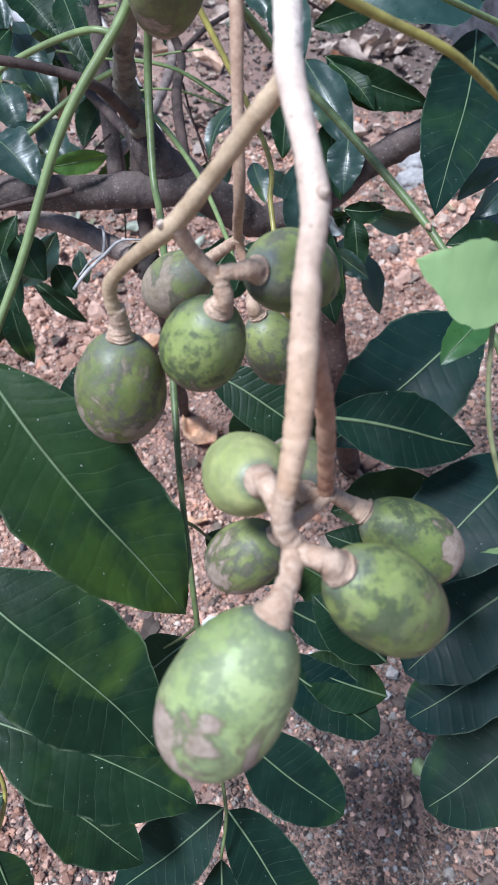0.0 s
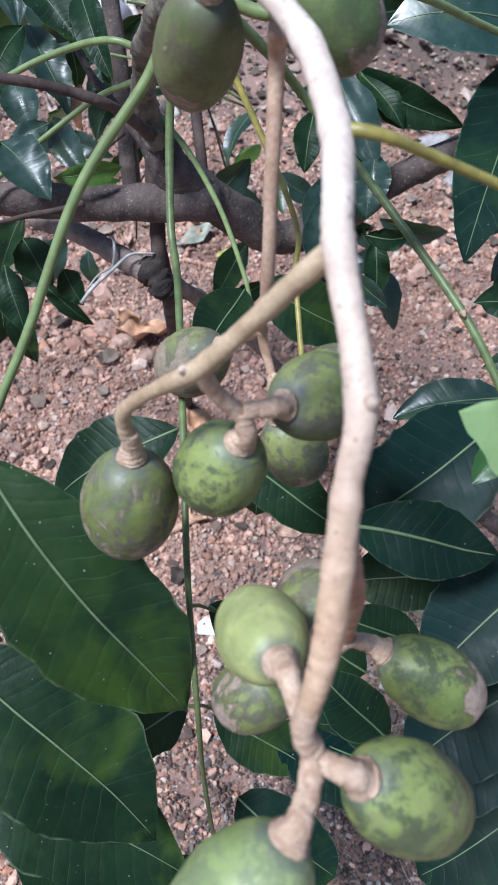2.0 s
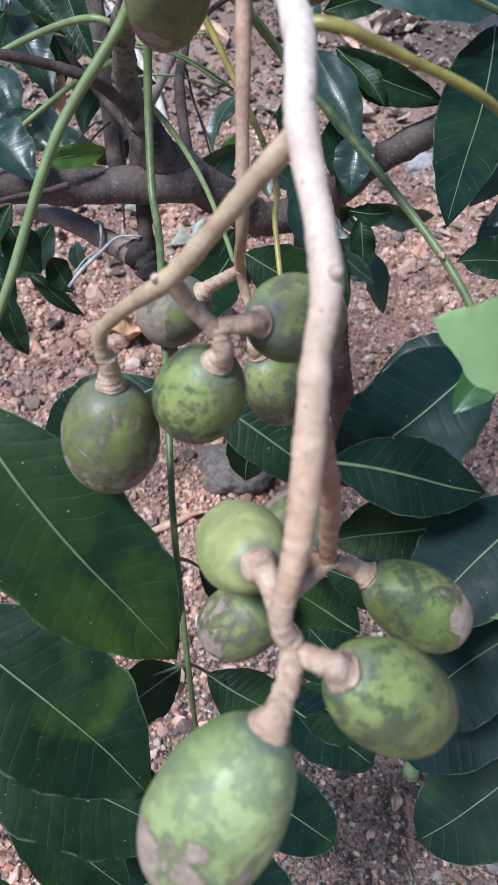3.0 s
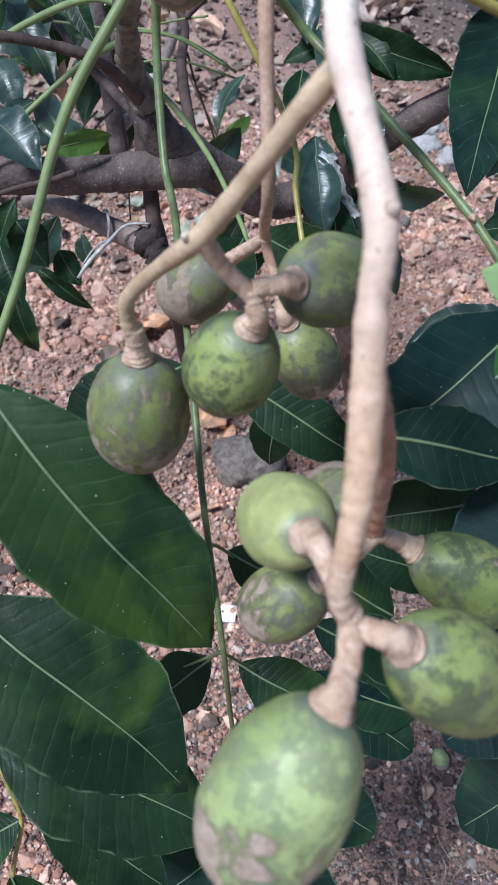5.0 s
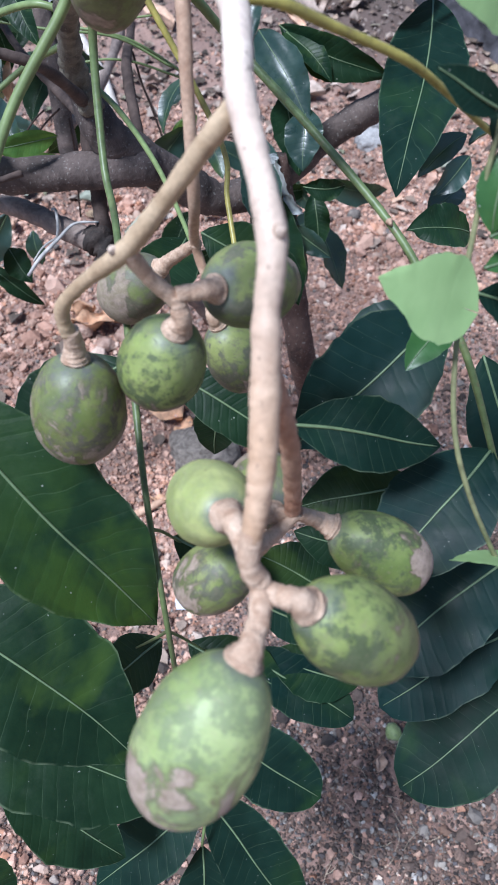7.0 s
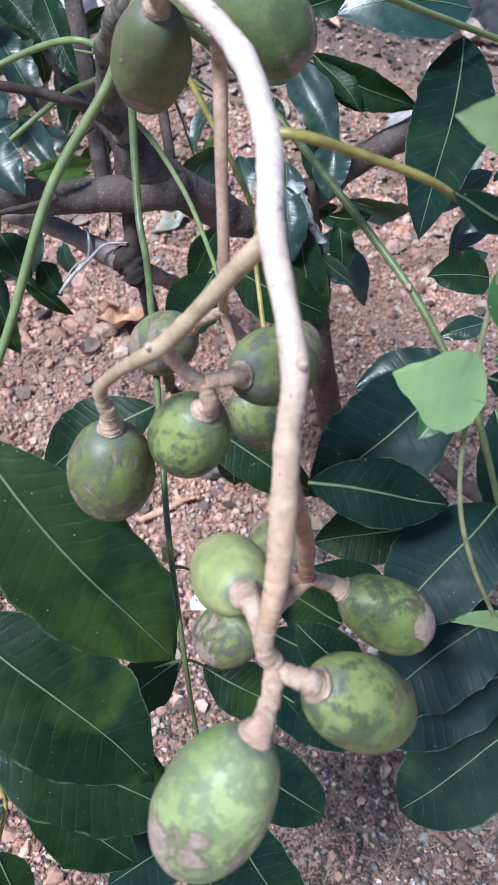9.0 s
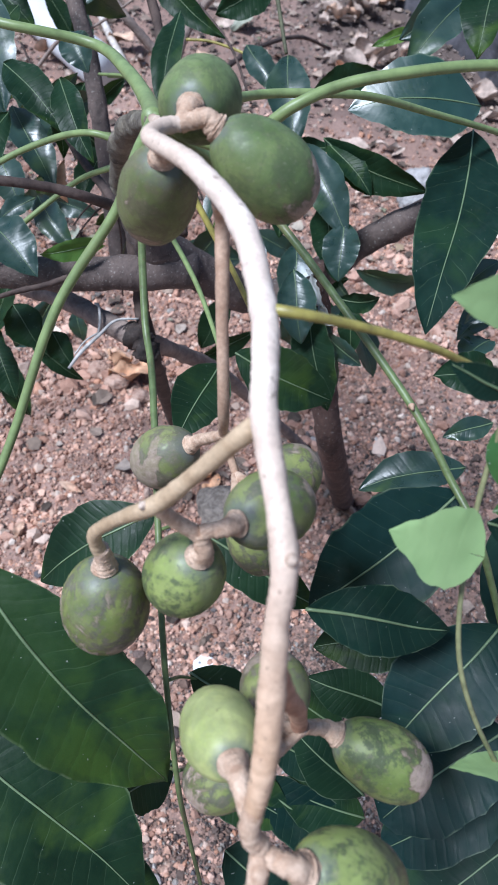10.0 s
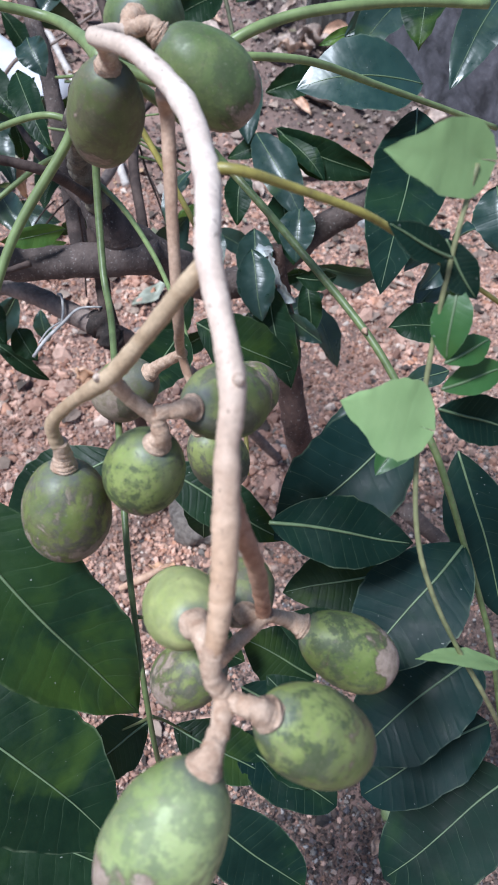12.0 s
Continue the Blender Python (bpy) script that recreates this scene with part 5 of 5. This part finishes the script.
def dry_leaf(at, length, width, turn, curl, seed, label="curled brown dry leaf lying on the gravel", skin=None):
    """A dead leaf, its edges rolled up, resting on the ground."""
    x, y = at[0], at[1]
    bm = bmesh.new()
    rows, cols = 12, 4
    grid = []
    for i in range(rows + 1):
        s = i / rows
        w = max(0.03, math.sin(math.pi * s ** 0.9) ** 0.8) * width / 2
        row = []
        for j in range(-cols, cols + 1):
            u = j / cols
            a = u * curl
            px, pz = math.sin(a) / max(curl, 0.01) * w, (1 - math.cos(a)) / max(curl, 0.01) * w
            pz += 0.42 * width * noise.noise(Vector((s * 3 + seed, u * 1.5, seed))) + 0.10 * length * (s - 0.5) ** 2
            row.append(bm.verts.new((px + 0.05 * width * noise.noise(Vector((s * 9, u, seed))), (s - 0.5) * length, pz)))
        grid.append(row)
    for p, q in zip(grid, grid[1:]):
        for j in range(2 * cols):
            bm.faces.new((p[j], p[j + 1], q[j + 1], q[j]))
    bmesh.ops.rotate(bm, verts=bm.verts, cent=(0, 0, 0), matrix=Euler((0.5 * math.sin(seed * 7), 0.6 * math.cos(seed * 5), 0)).to_matrix())
    low = min(v.co.z for v in bm.verts)
    ca, sa = math.cos(turn), math.sin(turn)
    gz = ground_height(x, y)
    for v in bm.verts:
        a, b, c = v.co
        v.co = (a * ca - b * sa + x, a * sa + b * ca + y, c - low + gz + 0.006)
    ob = thing("dry_leaf", (x, y, gz), label, "dry leaf", "fallen leaves")
    part("blade", bm, skin or (DRY_PALE if y > 2.4 and math.sin(seed * 11) > -0.8 else DRY), ob)


rng_l = random.Random(4)
for (x, y, z), size in (((-0.345, 1.540, 0.000), 0.06), ((0.474, 4.173, 0.000), 0.22), ((0.464, 3.689, 0.000), 0.24), ((0.351, 3.591, 0.000), 0.18), ((0.582, 3.791, 0.000), 0.20)):
    dry_leaf((x, y), size, size * 0.55, rng_l.uniform(0, 6.3), rng_l.uniform(1.2, 2.4), rng_l.uniform(0, 50))
for (x, y, z), size in (((0.253, 0.858, 0.000), 0.09), ((0.280, 0.885, 0.000), 0.08), ((0.245, 1.068, 0.000), 0.09), ((0.265, 0.381, 0.000), 0.045), ((-0.381, 1.104, 0.000), 0.06), ((-0.477, 0.992, 0.000), 0.05)):
    dry_leaf((x, y), size, size * 0.55, rng_l.uniform(0, 6.3), rng_l.uniform(1.2, 2.4), rng_l.uniform(0, 50))
dry_leaf((-0.278, 1.462), 0.135, 0.095, 1.9, 1.3, 2.2, "large curled tan dry leaf lying on the gravel", DRY_TAN)
dry_leaf((-0.322, 1.500), 0.100, 0.070, 0.6, 1.0, 2.5, "curled tan dry leaf lying on the gravel", DRY_TAN)
dry_leaf((-0.104, 1.178), 0.105, 0.085, 0.9, 0.5, 2.2, "curled orange-tan dry leaf lying on the gravel", DRY_TAN)
dry_leaf((-0.062, 1.128), 0.060, 0.045, 2.4, 0.6, 2.27, "curled orange-tan dry leaf lying on the gravel", DRY_TAN)
dry_leaf((-0.100, 0.927), 0.060, 0.034, 1.3, 0.7, 2.33, "curled orange-tan dry leaf lying on the gravel", DRY_TAN)
dry_leaf((0.095, 0.920), 0.075, 0.050, 1.7, 0.6, 2.18, "small pinkish dry leaf lying on the gravel")
dry_leaf((0.266, 0.801), 0.070, 0.045, 0.5, 0.6, 2.25, "small pinkish dry leaf lying on the gravel")
dry_leaf((-0.174, 1.858), 0.15, 0.050, -0.78, 0.4, 2.2, "pale green fallen leaf lying on the gravel", FADED)
for (x, y, z), size, skin, label in (((-0.34, 2.02, 0.000), 0.10, FADED, "pale green fallen leaf lying on the gravel"), ((-0.098, 1.807, 0.000), 0.05, YELLOWED, "small yellow fallen leaf lying on the gravel"), ((-0.533, 2.049, 0.000), 0.12, FADED, "pale green fallen leaf lying on the gravel"),
                                     ((-0.044, 3.531, -0.000), 0.16, FADED, "pale green fallen leaf lying on the gravel"), ((-0.560, 0.991, 0.000), 0.06, YELLOWED, "small yellow fallen leaf lying on the gravel"), ((0.750, 2.131, 0.000), 0.10, FADED, "pale green fallen leaf lying on the gravel")):
    dry_leaf((x, y), size, size * 0.45, rng_l.uniform(0, 6.3), 0.5, rng_l.uniform(0, 50), label, skin)
for x, y, size in ((0.378, 3.578, 0.17), (0.488, 3.670, 0.20), (0.440, 3.62, 0.15), (0.453, 3.404, 0.19), (0.424, 3.190, 0.20), (0.520, 3.216, 0.17), (0.370, 3.090, 0.14), (0.300, 3.548, 0.12), (-0.009, 3.864, 0.18), (-0.096, 4.087, 0.20), (0.460, 3.26, 0.16), (0.36, 3.25, 0.12)):
    dry_leaf((x, y), size, size * 0.6, rng_l.uniform(0, 6.3), rng_l.uniform(1.0, 2.0), rng_l.uniform(0, 50))
for k in range(80):
    x, y = rng_l.uniform(-1.3, 1.0), rng_l.uniform(2.5, 5.0)
    size = rng_l.uniform(0.08, 0.18)
    dry_leaf((x, y), size, size * 0.5, rng_l.uniform(0, 6.3), rng_l.uniform(0.6, 1.6), rng_l.uniform(0, 50))
for k in range(16):
    x, y = rng_l.uniform(-0.9, 1.1), rng_l.uniform(1.5, 2.6)
    size = rng_l.uniform(0.05, 0.10)
    dry_leaf((x, y), size, size * 0.5, rng_l.uniform(0, 6.3), rng_l.uniform(0.6, 1.6), rng_l.uniform(0, 50))


def stone(at, size, seed, label, skin=None):
    """A rough field stone, bedded in the soil."""
    x, y = at[0], at[1]
    bm = bmesh.new()
    bmesh.ops.create_icosphere(bm, subdivisions=4, radius=1.0)
    gz = ground_height(x, y)
    for v in bm.verts:
        c = v.co.copy()
        g = 1 + 0.35 * noise.noise(c * 0.9 + Vector((seed, 0, 0))) + 0.16 * noise.noise(c * 2.3 + Vector((0, seed, 0))) + 0.10 * noise.noise(c * 5) + 0.09 * noise.noise(c * 13)
        v.co = Vector((c.x * size * 0.5 * g + x, c.y * size * 0.42 * g + y, c.z * size * 0.40 * g + gz + size * 0.15))
    ob = thing("stone", (x, y, gz), label, "stone")
    part("body", bm, skin or ROCK, ob)


stone((-0.012, 1.045, 0.000), 0.142, 3.0, "rough grey stone half bedded in the gravel", CRUMBLY)
for x, y, size, seed in ((-0.322, 1.440, 0.060, 11.0), (-0.296, 1.535, 0.055, 12.0), (-0.372, 1.480, 0.060, 13.0), (-0.235, 1.500, 0.055, 14.0), (-0.255, 1.395, 0.050, 15.0), (-0.205, 1.425, 0.060, 16.0)):
    stone((x, y, 0.000), size, seed, "crumbling pinkish clod of laterite on the gravel", CLOD)
stone((0.575, 2.380, 0.000), 0.13, 7.0, "pale grey stone lying on the gravel", ROCK_PALE)
stone((0.545, 2.270, 0.000), 0.10, 8.0, "small pale stone lying on the gravel", ROCK_PALE)
stone((0.615, 2.190, 0.000), 0.09, 9.0, "small pale stone lying on the gravel", ROCK_PALE)
stone((0.429, 1.879, 0.000), 0.04, 5.0, "small dark stone lying on the gravel")


def scrap():
    x, y, z = (-0.052, 0.691, 0.000)
    bm = bmesh.new()
    gz = ground_height(x, y) + 0.008
    pts = [(-0.018, -0.016), (0.016, -0.020), (0.020, 0.010), (-0.004, 0.021), (-0.021, 0.006)]
    lo = [bm.verts.new((x + a, y + b, gz + 0.15 * a)) for a, b in pts]
    hi = [bm.verts.new((x + a * 0.97, y + b * 0.97, gz + 0.15 * a + 0.002)) for a, b in pts]
    bm.faces.new(lo[::-1])
    bm.faces.new(hi)
    for i in range(5):
        bm.faces.new((lo[i], lo[(i + 1) % 5], hi[(i + 1) % 5], hi[i]))
    ob = thing("white_scrap", (x, y, gz), "small white plastic scrap lying on the gravel", "scrap")
    part("sheet", bm, PAPER, ob, smooth=False)


scrap()


def fallen_fruitlet():
    x, y, z = (0.295, 0.426, 0.000)
    gz = ground_height(x, y)
    ob = thing("fallen_fruitlet", (x, y, gz), "tiny pale green fruitlet fallen on the gravel", "fruit")
    part("fruit", fruit_body((x - 0.003, y + 0.016, gz + 0.022), (x + 0.003, y - 0.016, gz + 0.014), 0.026, 4.4), SKIN_PALE, ob)


fallen_fruitlet()


def pipe():
    a, b = Vector((-2.430, 5.720, 0.000)), Vector((-0.575, 2.975, 0.000))
    a.z, b.z = 0.085 + ground_height(a.x, a.y), 0.085 + ground_height(b.x, b.y)
    ob = thing("white_pipe", b, "white plastic pipe lying on the ground", "pipe")
    d = (b - a)
    bm = tube([a, a + d * 0.33, a + d * 0.66, b], [0.080] * 4, 6, 24)
    part("pipe_wall", bm, PVC, ob)
    part("collar", tube([a + d * 0.60, a + d * 0.63, a + d * 0.66], [0.088] * 3, 3, 24), PVC, ob)


pipe()


def stick(points, radii, label, skin):
    ob = thing("stick", points[-1], label, "stick")
    part("wood", tube(points, radii, 6, 8, 0.15), skin, ob)


stick([(-0.800, 3.900, 0.175), (-0.750, 3.780, 0.200), (-0.659, 3.521, 0.176), (-0.532, 3.163, 0.158), (-0.430, 2.890, 0.140), (-0.354, 2.684, 0.124), (-0.299, 2.489, 0.094)], [0.012, 0.014, 0.015, 0.017, 0.016, 0.015, 0.014], "bleached dead stick lying on the gravel", DEADWOOD)
stick([(-0.186, 0.875, 0.016), (-0.133, 0.899, 0.020), (-0.082, 0.932, 0.016)], [0.006, 0.009, 0.005], "split orange-brown wood chip lying on the gravel", SPLINTER)
stick([(0.316, 3.483, 0.030), (0.550, 3.781, 0.030), (0.764, 4.078, 0.030)], [0.006, 0.005, 0.003], "thin dry twig lying on the litter", TWIG)



def straw(count, x0, x1, y0, y1, seed):
    """Dry grass stems and rootlets matted among the stones, all in one mesh."""
    rng = random.Random(seed)
    bm = bmesh.new()
    for k in range(count):
        x, y = rng.uniform(x0, x1), rng.uniform(y0, y1)
        turn, size = rng.uniform(0, 6.3), rng.uniform(0.015, 0.042)
        dx, dy = math.cos(turn) * size, math.sin(turn) * size
        kink = rng.uniform(-0.3, 0.3)
        pts = [(x + dx * s - dy * kink * s * (1 - s) * 2, y + dy * s + dx * kink * s * (1 - s) * 2, ground_height(x + dx * s, y + dy * s) + 0.008 + rng.uniform(0, 0.008)) for s in (0, 0.35, 0.7, 1)]
        tube(pts, [0.0005, 0.0005, 0.0004, 0.0003], 3, 4, bm=bm)
    me = bpy.data.meshes.new("dry_grass")
    bm.to_mesh(me)
    bm.free()
    me.materials.append(STRAW)
    tagged(new("dry_grass", me), "dry grass stems matted among the stones", "dry grass", kind="stuff")


straw(80, 0.16, 0.62, 0.22, 0.60, 3)
straw(60, -0.5, 0.9, 0.5, 2.2, 5)

def litter(count, x0, x1, y0, y1, seed):
    """Crumbled bits of dead leaf trodden into the soil, all in one mesh."""
    rng = random.Random(seed)
    points, faces = [], []
    for k in range(count):
        x, y = rng.uniform(x0, x1), rng.uniform(y0, y1)
        turn, size = rng.uniform(0, 6.3), 0.012 * 4.0 ** rng.uniform(0, 1) ** 1.6
        curl, tilt = rng.uniform(0.1, 0.5), rng.uniform(-0.4, 0.4)
        ca, sa, gz = math.cos(turn), math.sin(turn), ground_height(x, y) + 0.006
        first = len(points)
        for i in range(4):
            half = (0.18, 0.42, 0.36, 0.08)[i] * rng.uniform(0.6, 1.3) * size
            for side in (-1, 0, 1):
                u, v = (i / 3 - 0.5) * size, side * half
                lift = abs(side) * curl * half + tilt * v + 0.3 * curl * size * (i / 3 - 0.5) ** 2
                points.append((x + u * ca - v * sa, y + u * sa + v * ca, gz + abs(tilt) * half + lift + rng.uniform(0, 0.003)))
        for i in range(3):
            for j in range(2):
                a = first + i * 3 + j
                faces.append((a, a + 1, a + 4, a + 3))
    me = bpy.data.meshes.new("leaf_litter")
    me.from_pydata(points, [], faces)
    me.materials.append(LITTER)
    tagged(new("leaf_litter", me), "crumbled brown and pale leaf litter on the soil", "leaf litter", kind="stuff")


litter(3600, -1.3, 1.3, 1.9, 4.6, 12)
litter(260, -0.9, 1.0, 0.5, 1.9, 13)

# ---- gravel ----
CHIP_V = np.array([(x, y, z) for x in (-0.72, 0.72) for y in (-0.72, 0.72) for z in (-0.72, 0.72)])
CHIP_F = np.array([(0, 1, 3), (0, 3, 2), (4, 6, 7), (4, 7, 5), (0, 4, 5), (0, 5, 1), (2, 3, 7), (2, 7, 6), (0, 2, 6), (0, 6, 4), (1, 5, 7), (1, 7, 3)])


SPHERE = bmesh.new()
bmesh.ops.create_icosphere(SPHERE, subdivisions=1, radius=1.0)
CHIP_SHAPES = ((CHIP_V, CHIP_F), (np.array([v.co[:] for v in SPHERE.verts]) * 1.05, np.array([[v.index for v in f.verts] for f in SPHERE.faces])))
SPHERE.free()


def chips(count, x0, x1, y0, y1, small, large, seed, near, skin, share, label, shape=0):
    """Stone chips strewn over the soil, all in one mesh; near > 1 crowds them towards y0."""
    rng = np.random.default_rng(seed)
    px, py = rng.uniform(x0, x1, count), y0 + (y1 - y0) * rng.uniform(0, 1, count) ** near
    inside = np.abs(px - 0.1) < 0.62 + 0.36 * py
    px, py = px[inside], py[inside]
    keep = np.array([rng.uniform(0, 1) < share(x, y) for x, y in zip(px, py)])
    px, py = px[keep], py[keep]
    k = len(px)
    size = small * (large / small) ** (rng.uniform(0, 1, k) ** 2.3)
    points, sides = CHIP_SHAPES[shape]
    m = len(points)
    v = points[None] * rng.uniform(0.5, 1.25, (k, m, 3)) * size[:, None, None] * 0.5
    v *= rng.uniform((0.75, 0.75, 0.6), (1.3, 1.15, 1.0), (k, 3))[:, None]
    x, y, z = v[..., 0], v[..., 1], v[..., 2]
    for _ in range(2):
        a = rng.uniform(0, 6.28, (k, 1))
        x, y = x * np.cos(a) - y * np.sin(a), x * np.sin(a) + y * np.cos(a)
        a = rng.uniform(0, 6.28, (k, 1))
        y, z = y * np.cos(a) - z * np.sin(a), y * np.sin(a) + z * np.cos(a)
    pz = np.array([ground_height(a, b) for a, b in zip(px, py)])
    w = np.stack([x + px[:, None], y + py[:, None], z + pz[:, None] + size[:, None] * 0.2], -1)
    faces = (sides[None] + (np.arange(k) * m)[:, None, None]).reshape(-1, 3)
    me = bpy.data.meshes.new("gravel")
    me.vertices.add(k * m)
    me.vertices.foreach_set("co", w.reshape(-1))
    me.loops.add(faces.size)
    me.loops.foreach_set("vertex_index", faces.reshape(-1).astype(np.int32))
    me.polygons.add(len(faces))
    me.polygons.foreach_set("loop_start", np.arange(0, faces.size, 3, dtype=np.int32))
    me.update(calc_edges=True)
    me.validate()
    me.polygons.foreach_set("use_smooth", [False] * len(me.polygons))
    me.materials.append(skin)
    return tagged(new("gravel", me), label, "gravel", kind="stuff")


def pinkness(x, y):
    """Where the pink laterite chips lie: a broad spread behind the fruit, thinning towards the foot of the path, where
    darker grey chips stand for shade.
    """
    # The pink pools also stand for sunlit patches of ground.
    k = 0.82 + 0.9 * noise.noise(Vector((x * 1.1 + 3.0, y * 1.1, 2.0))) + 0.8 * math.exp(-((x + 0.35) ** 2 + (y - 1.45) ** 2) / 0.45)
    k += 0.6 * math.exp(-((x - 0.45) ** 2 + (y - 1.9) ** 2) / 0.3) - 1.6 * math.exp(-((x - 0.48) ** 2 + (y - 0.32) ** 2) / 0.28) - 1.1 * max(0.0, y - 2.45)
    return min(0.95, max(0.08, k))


def clods(x, y):
    """Larger lumps gather in loose drifts."""
    return min(1.0, max(0.05, 0.35 + 1.1 * noise.noise(Vector((x * 3.1, y * 3.1, 8.0)))))


PINK_LABEL, GREY_LABEL = "loose pinkish laterite chips strewn over the soil", "loose grey and brown stone chips strewn over the soil"
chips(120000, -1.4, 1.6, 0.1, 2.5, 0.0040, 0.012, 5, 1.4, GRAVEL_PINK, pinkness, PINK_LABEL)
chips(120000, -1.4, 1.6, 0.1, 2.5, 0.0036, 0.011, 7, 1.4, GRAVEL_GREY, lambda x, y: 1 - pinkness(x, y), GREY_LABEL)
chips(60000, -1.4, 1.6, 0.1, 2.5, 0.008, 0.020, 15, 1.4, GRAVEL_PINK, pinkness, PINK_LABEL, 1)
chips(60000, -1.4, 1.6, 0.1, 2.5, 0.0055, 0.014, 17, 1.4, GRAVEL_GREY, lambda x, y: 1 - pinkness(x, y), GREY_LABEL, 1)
chips(50000, -1.2, 1.4, 0.1, 1.9, 0.0025, 0.006, 37, 1.3, GRAVEL_PINK, lambda x, y: 0.25 + 0.75 * pinkness(x, y), "fine pinkish grit lying between the chips")
chips(50000, -0.9, 1.2, 0.1, 1.4, 0.0025, 0.006, 38, 1.3, GRAVEL_GREY, lambda x, y: 1 - pinkness(x, y), "fine grey grit lying between the chips")
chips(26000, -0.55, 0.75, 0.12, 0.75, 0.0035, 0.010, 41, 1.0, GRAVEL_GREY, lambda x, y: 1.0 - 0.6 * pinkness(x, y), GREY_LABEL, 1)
chips(14000, -2.0, 2.4, 2.4, 4.8, 0.007, 0.024, 6, 1.2, GRAVEL_PINK, pinkness, PINK_LABEL)
chips(26000, -2.0, 2.4, 2.4, 4.8, 0.006, 0.022, 8, 1.2, GRAVEL_DARK, lambda x, y: 1 - pinkness(x, y), "grey chips in leaf litter, tree shade put into their dark colour")
chips(9000, -1.4, 1.6, 0.1, 2.5, 0.018, 0.036, 25, 1.3, GRAVEL_PINK, lambda x, y: pinkness(x, y) * clods(x, y), PINK_LABEL, 1)
chips(5000, -1.4, 1.6, 0.1, 2.5, 0.028, 0.055, 35, 1.1, GRAVEL_PINK, lambda x, y: pinkness(x, y) * (clods(x, y) - 0.35), PINK_LABEL, 1)
chips(9000, -1.4, 1.6, 0.1, 2.5, 0.016, 0.030, 27, 1.3, GRAVEL_GREY, lambda x, y: (1 - pinkness(x, y)) * clods(x, y), GREY_LABEL, 1)


def pebbles():
    """The larger stones of the open patches, each a piece of the ground."""
    rng = np.random.default_rng(9)
    shapes = []
    for k in range(6):
        bm = bmesh.new()
        bmesh.ops.create_icosphere(bm, subdivisions=1, radius=0.5)
        for v in bm.verts:
            v.co *= rng.uniform(0.7, 1.1)
            v.co.z *= 0.7
        me = bpy.data.meshes.new("pebble")
        bm.to_mesh(me)
        bm.free()
        me.materials.append(PEBBLE)
        shapes.append(me)
    for k in range(290):
        x, y = rng.uniform(-0.75, 0.85), rng.uniform(0.15, 1.9)
        ob = new("pebble", shapes[k % 6])
        ob.parent = ground
        size = 0.013 * (2.4 ** rng.uniform(0, 1) ** 2)
        ob.location = (x, y, ground_height(x, y) + size * 0.15)
        ob.rotation_euler = (rng.uniform(-0.4, 0.4), rng.uniform(-0.4, 0.4), rng.uniform(0, 6.28))
        ob.scale = (size * rng.uniform(0.8, 1.3), size, size * rng.uniform(0.7, 1.0))


pebbles()
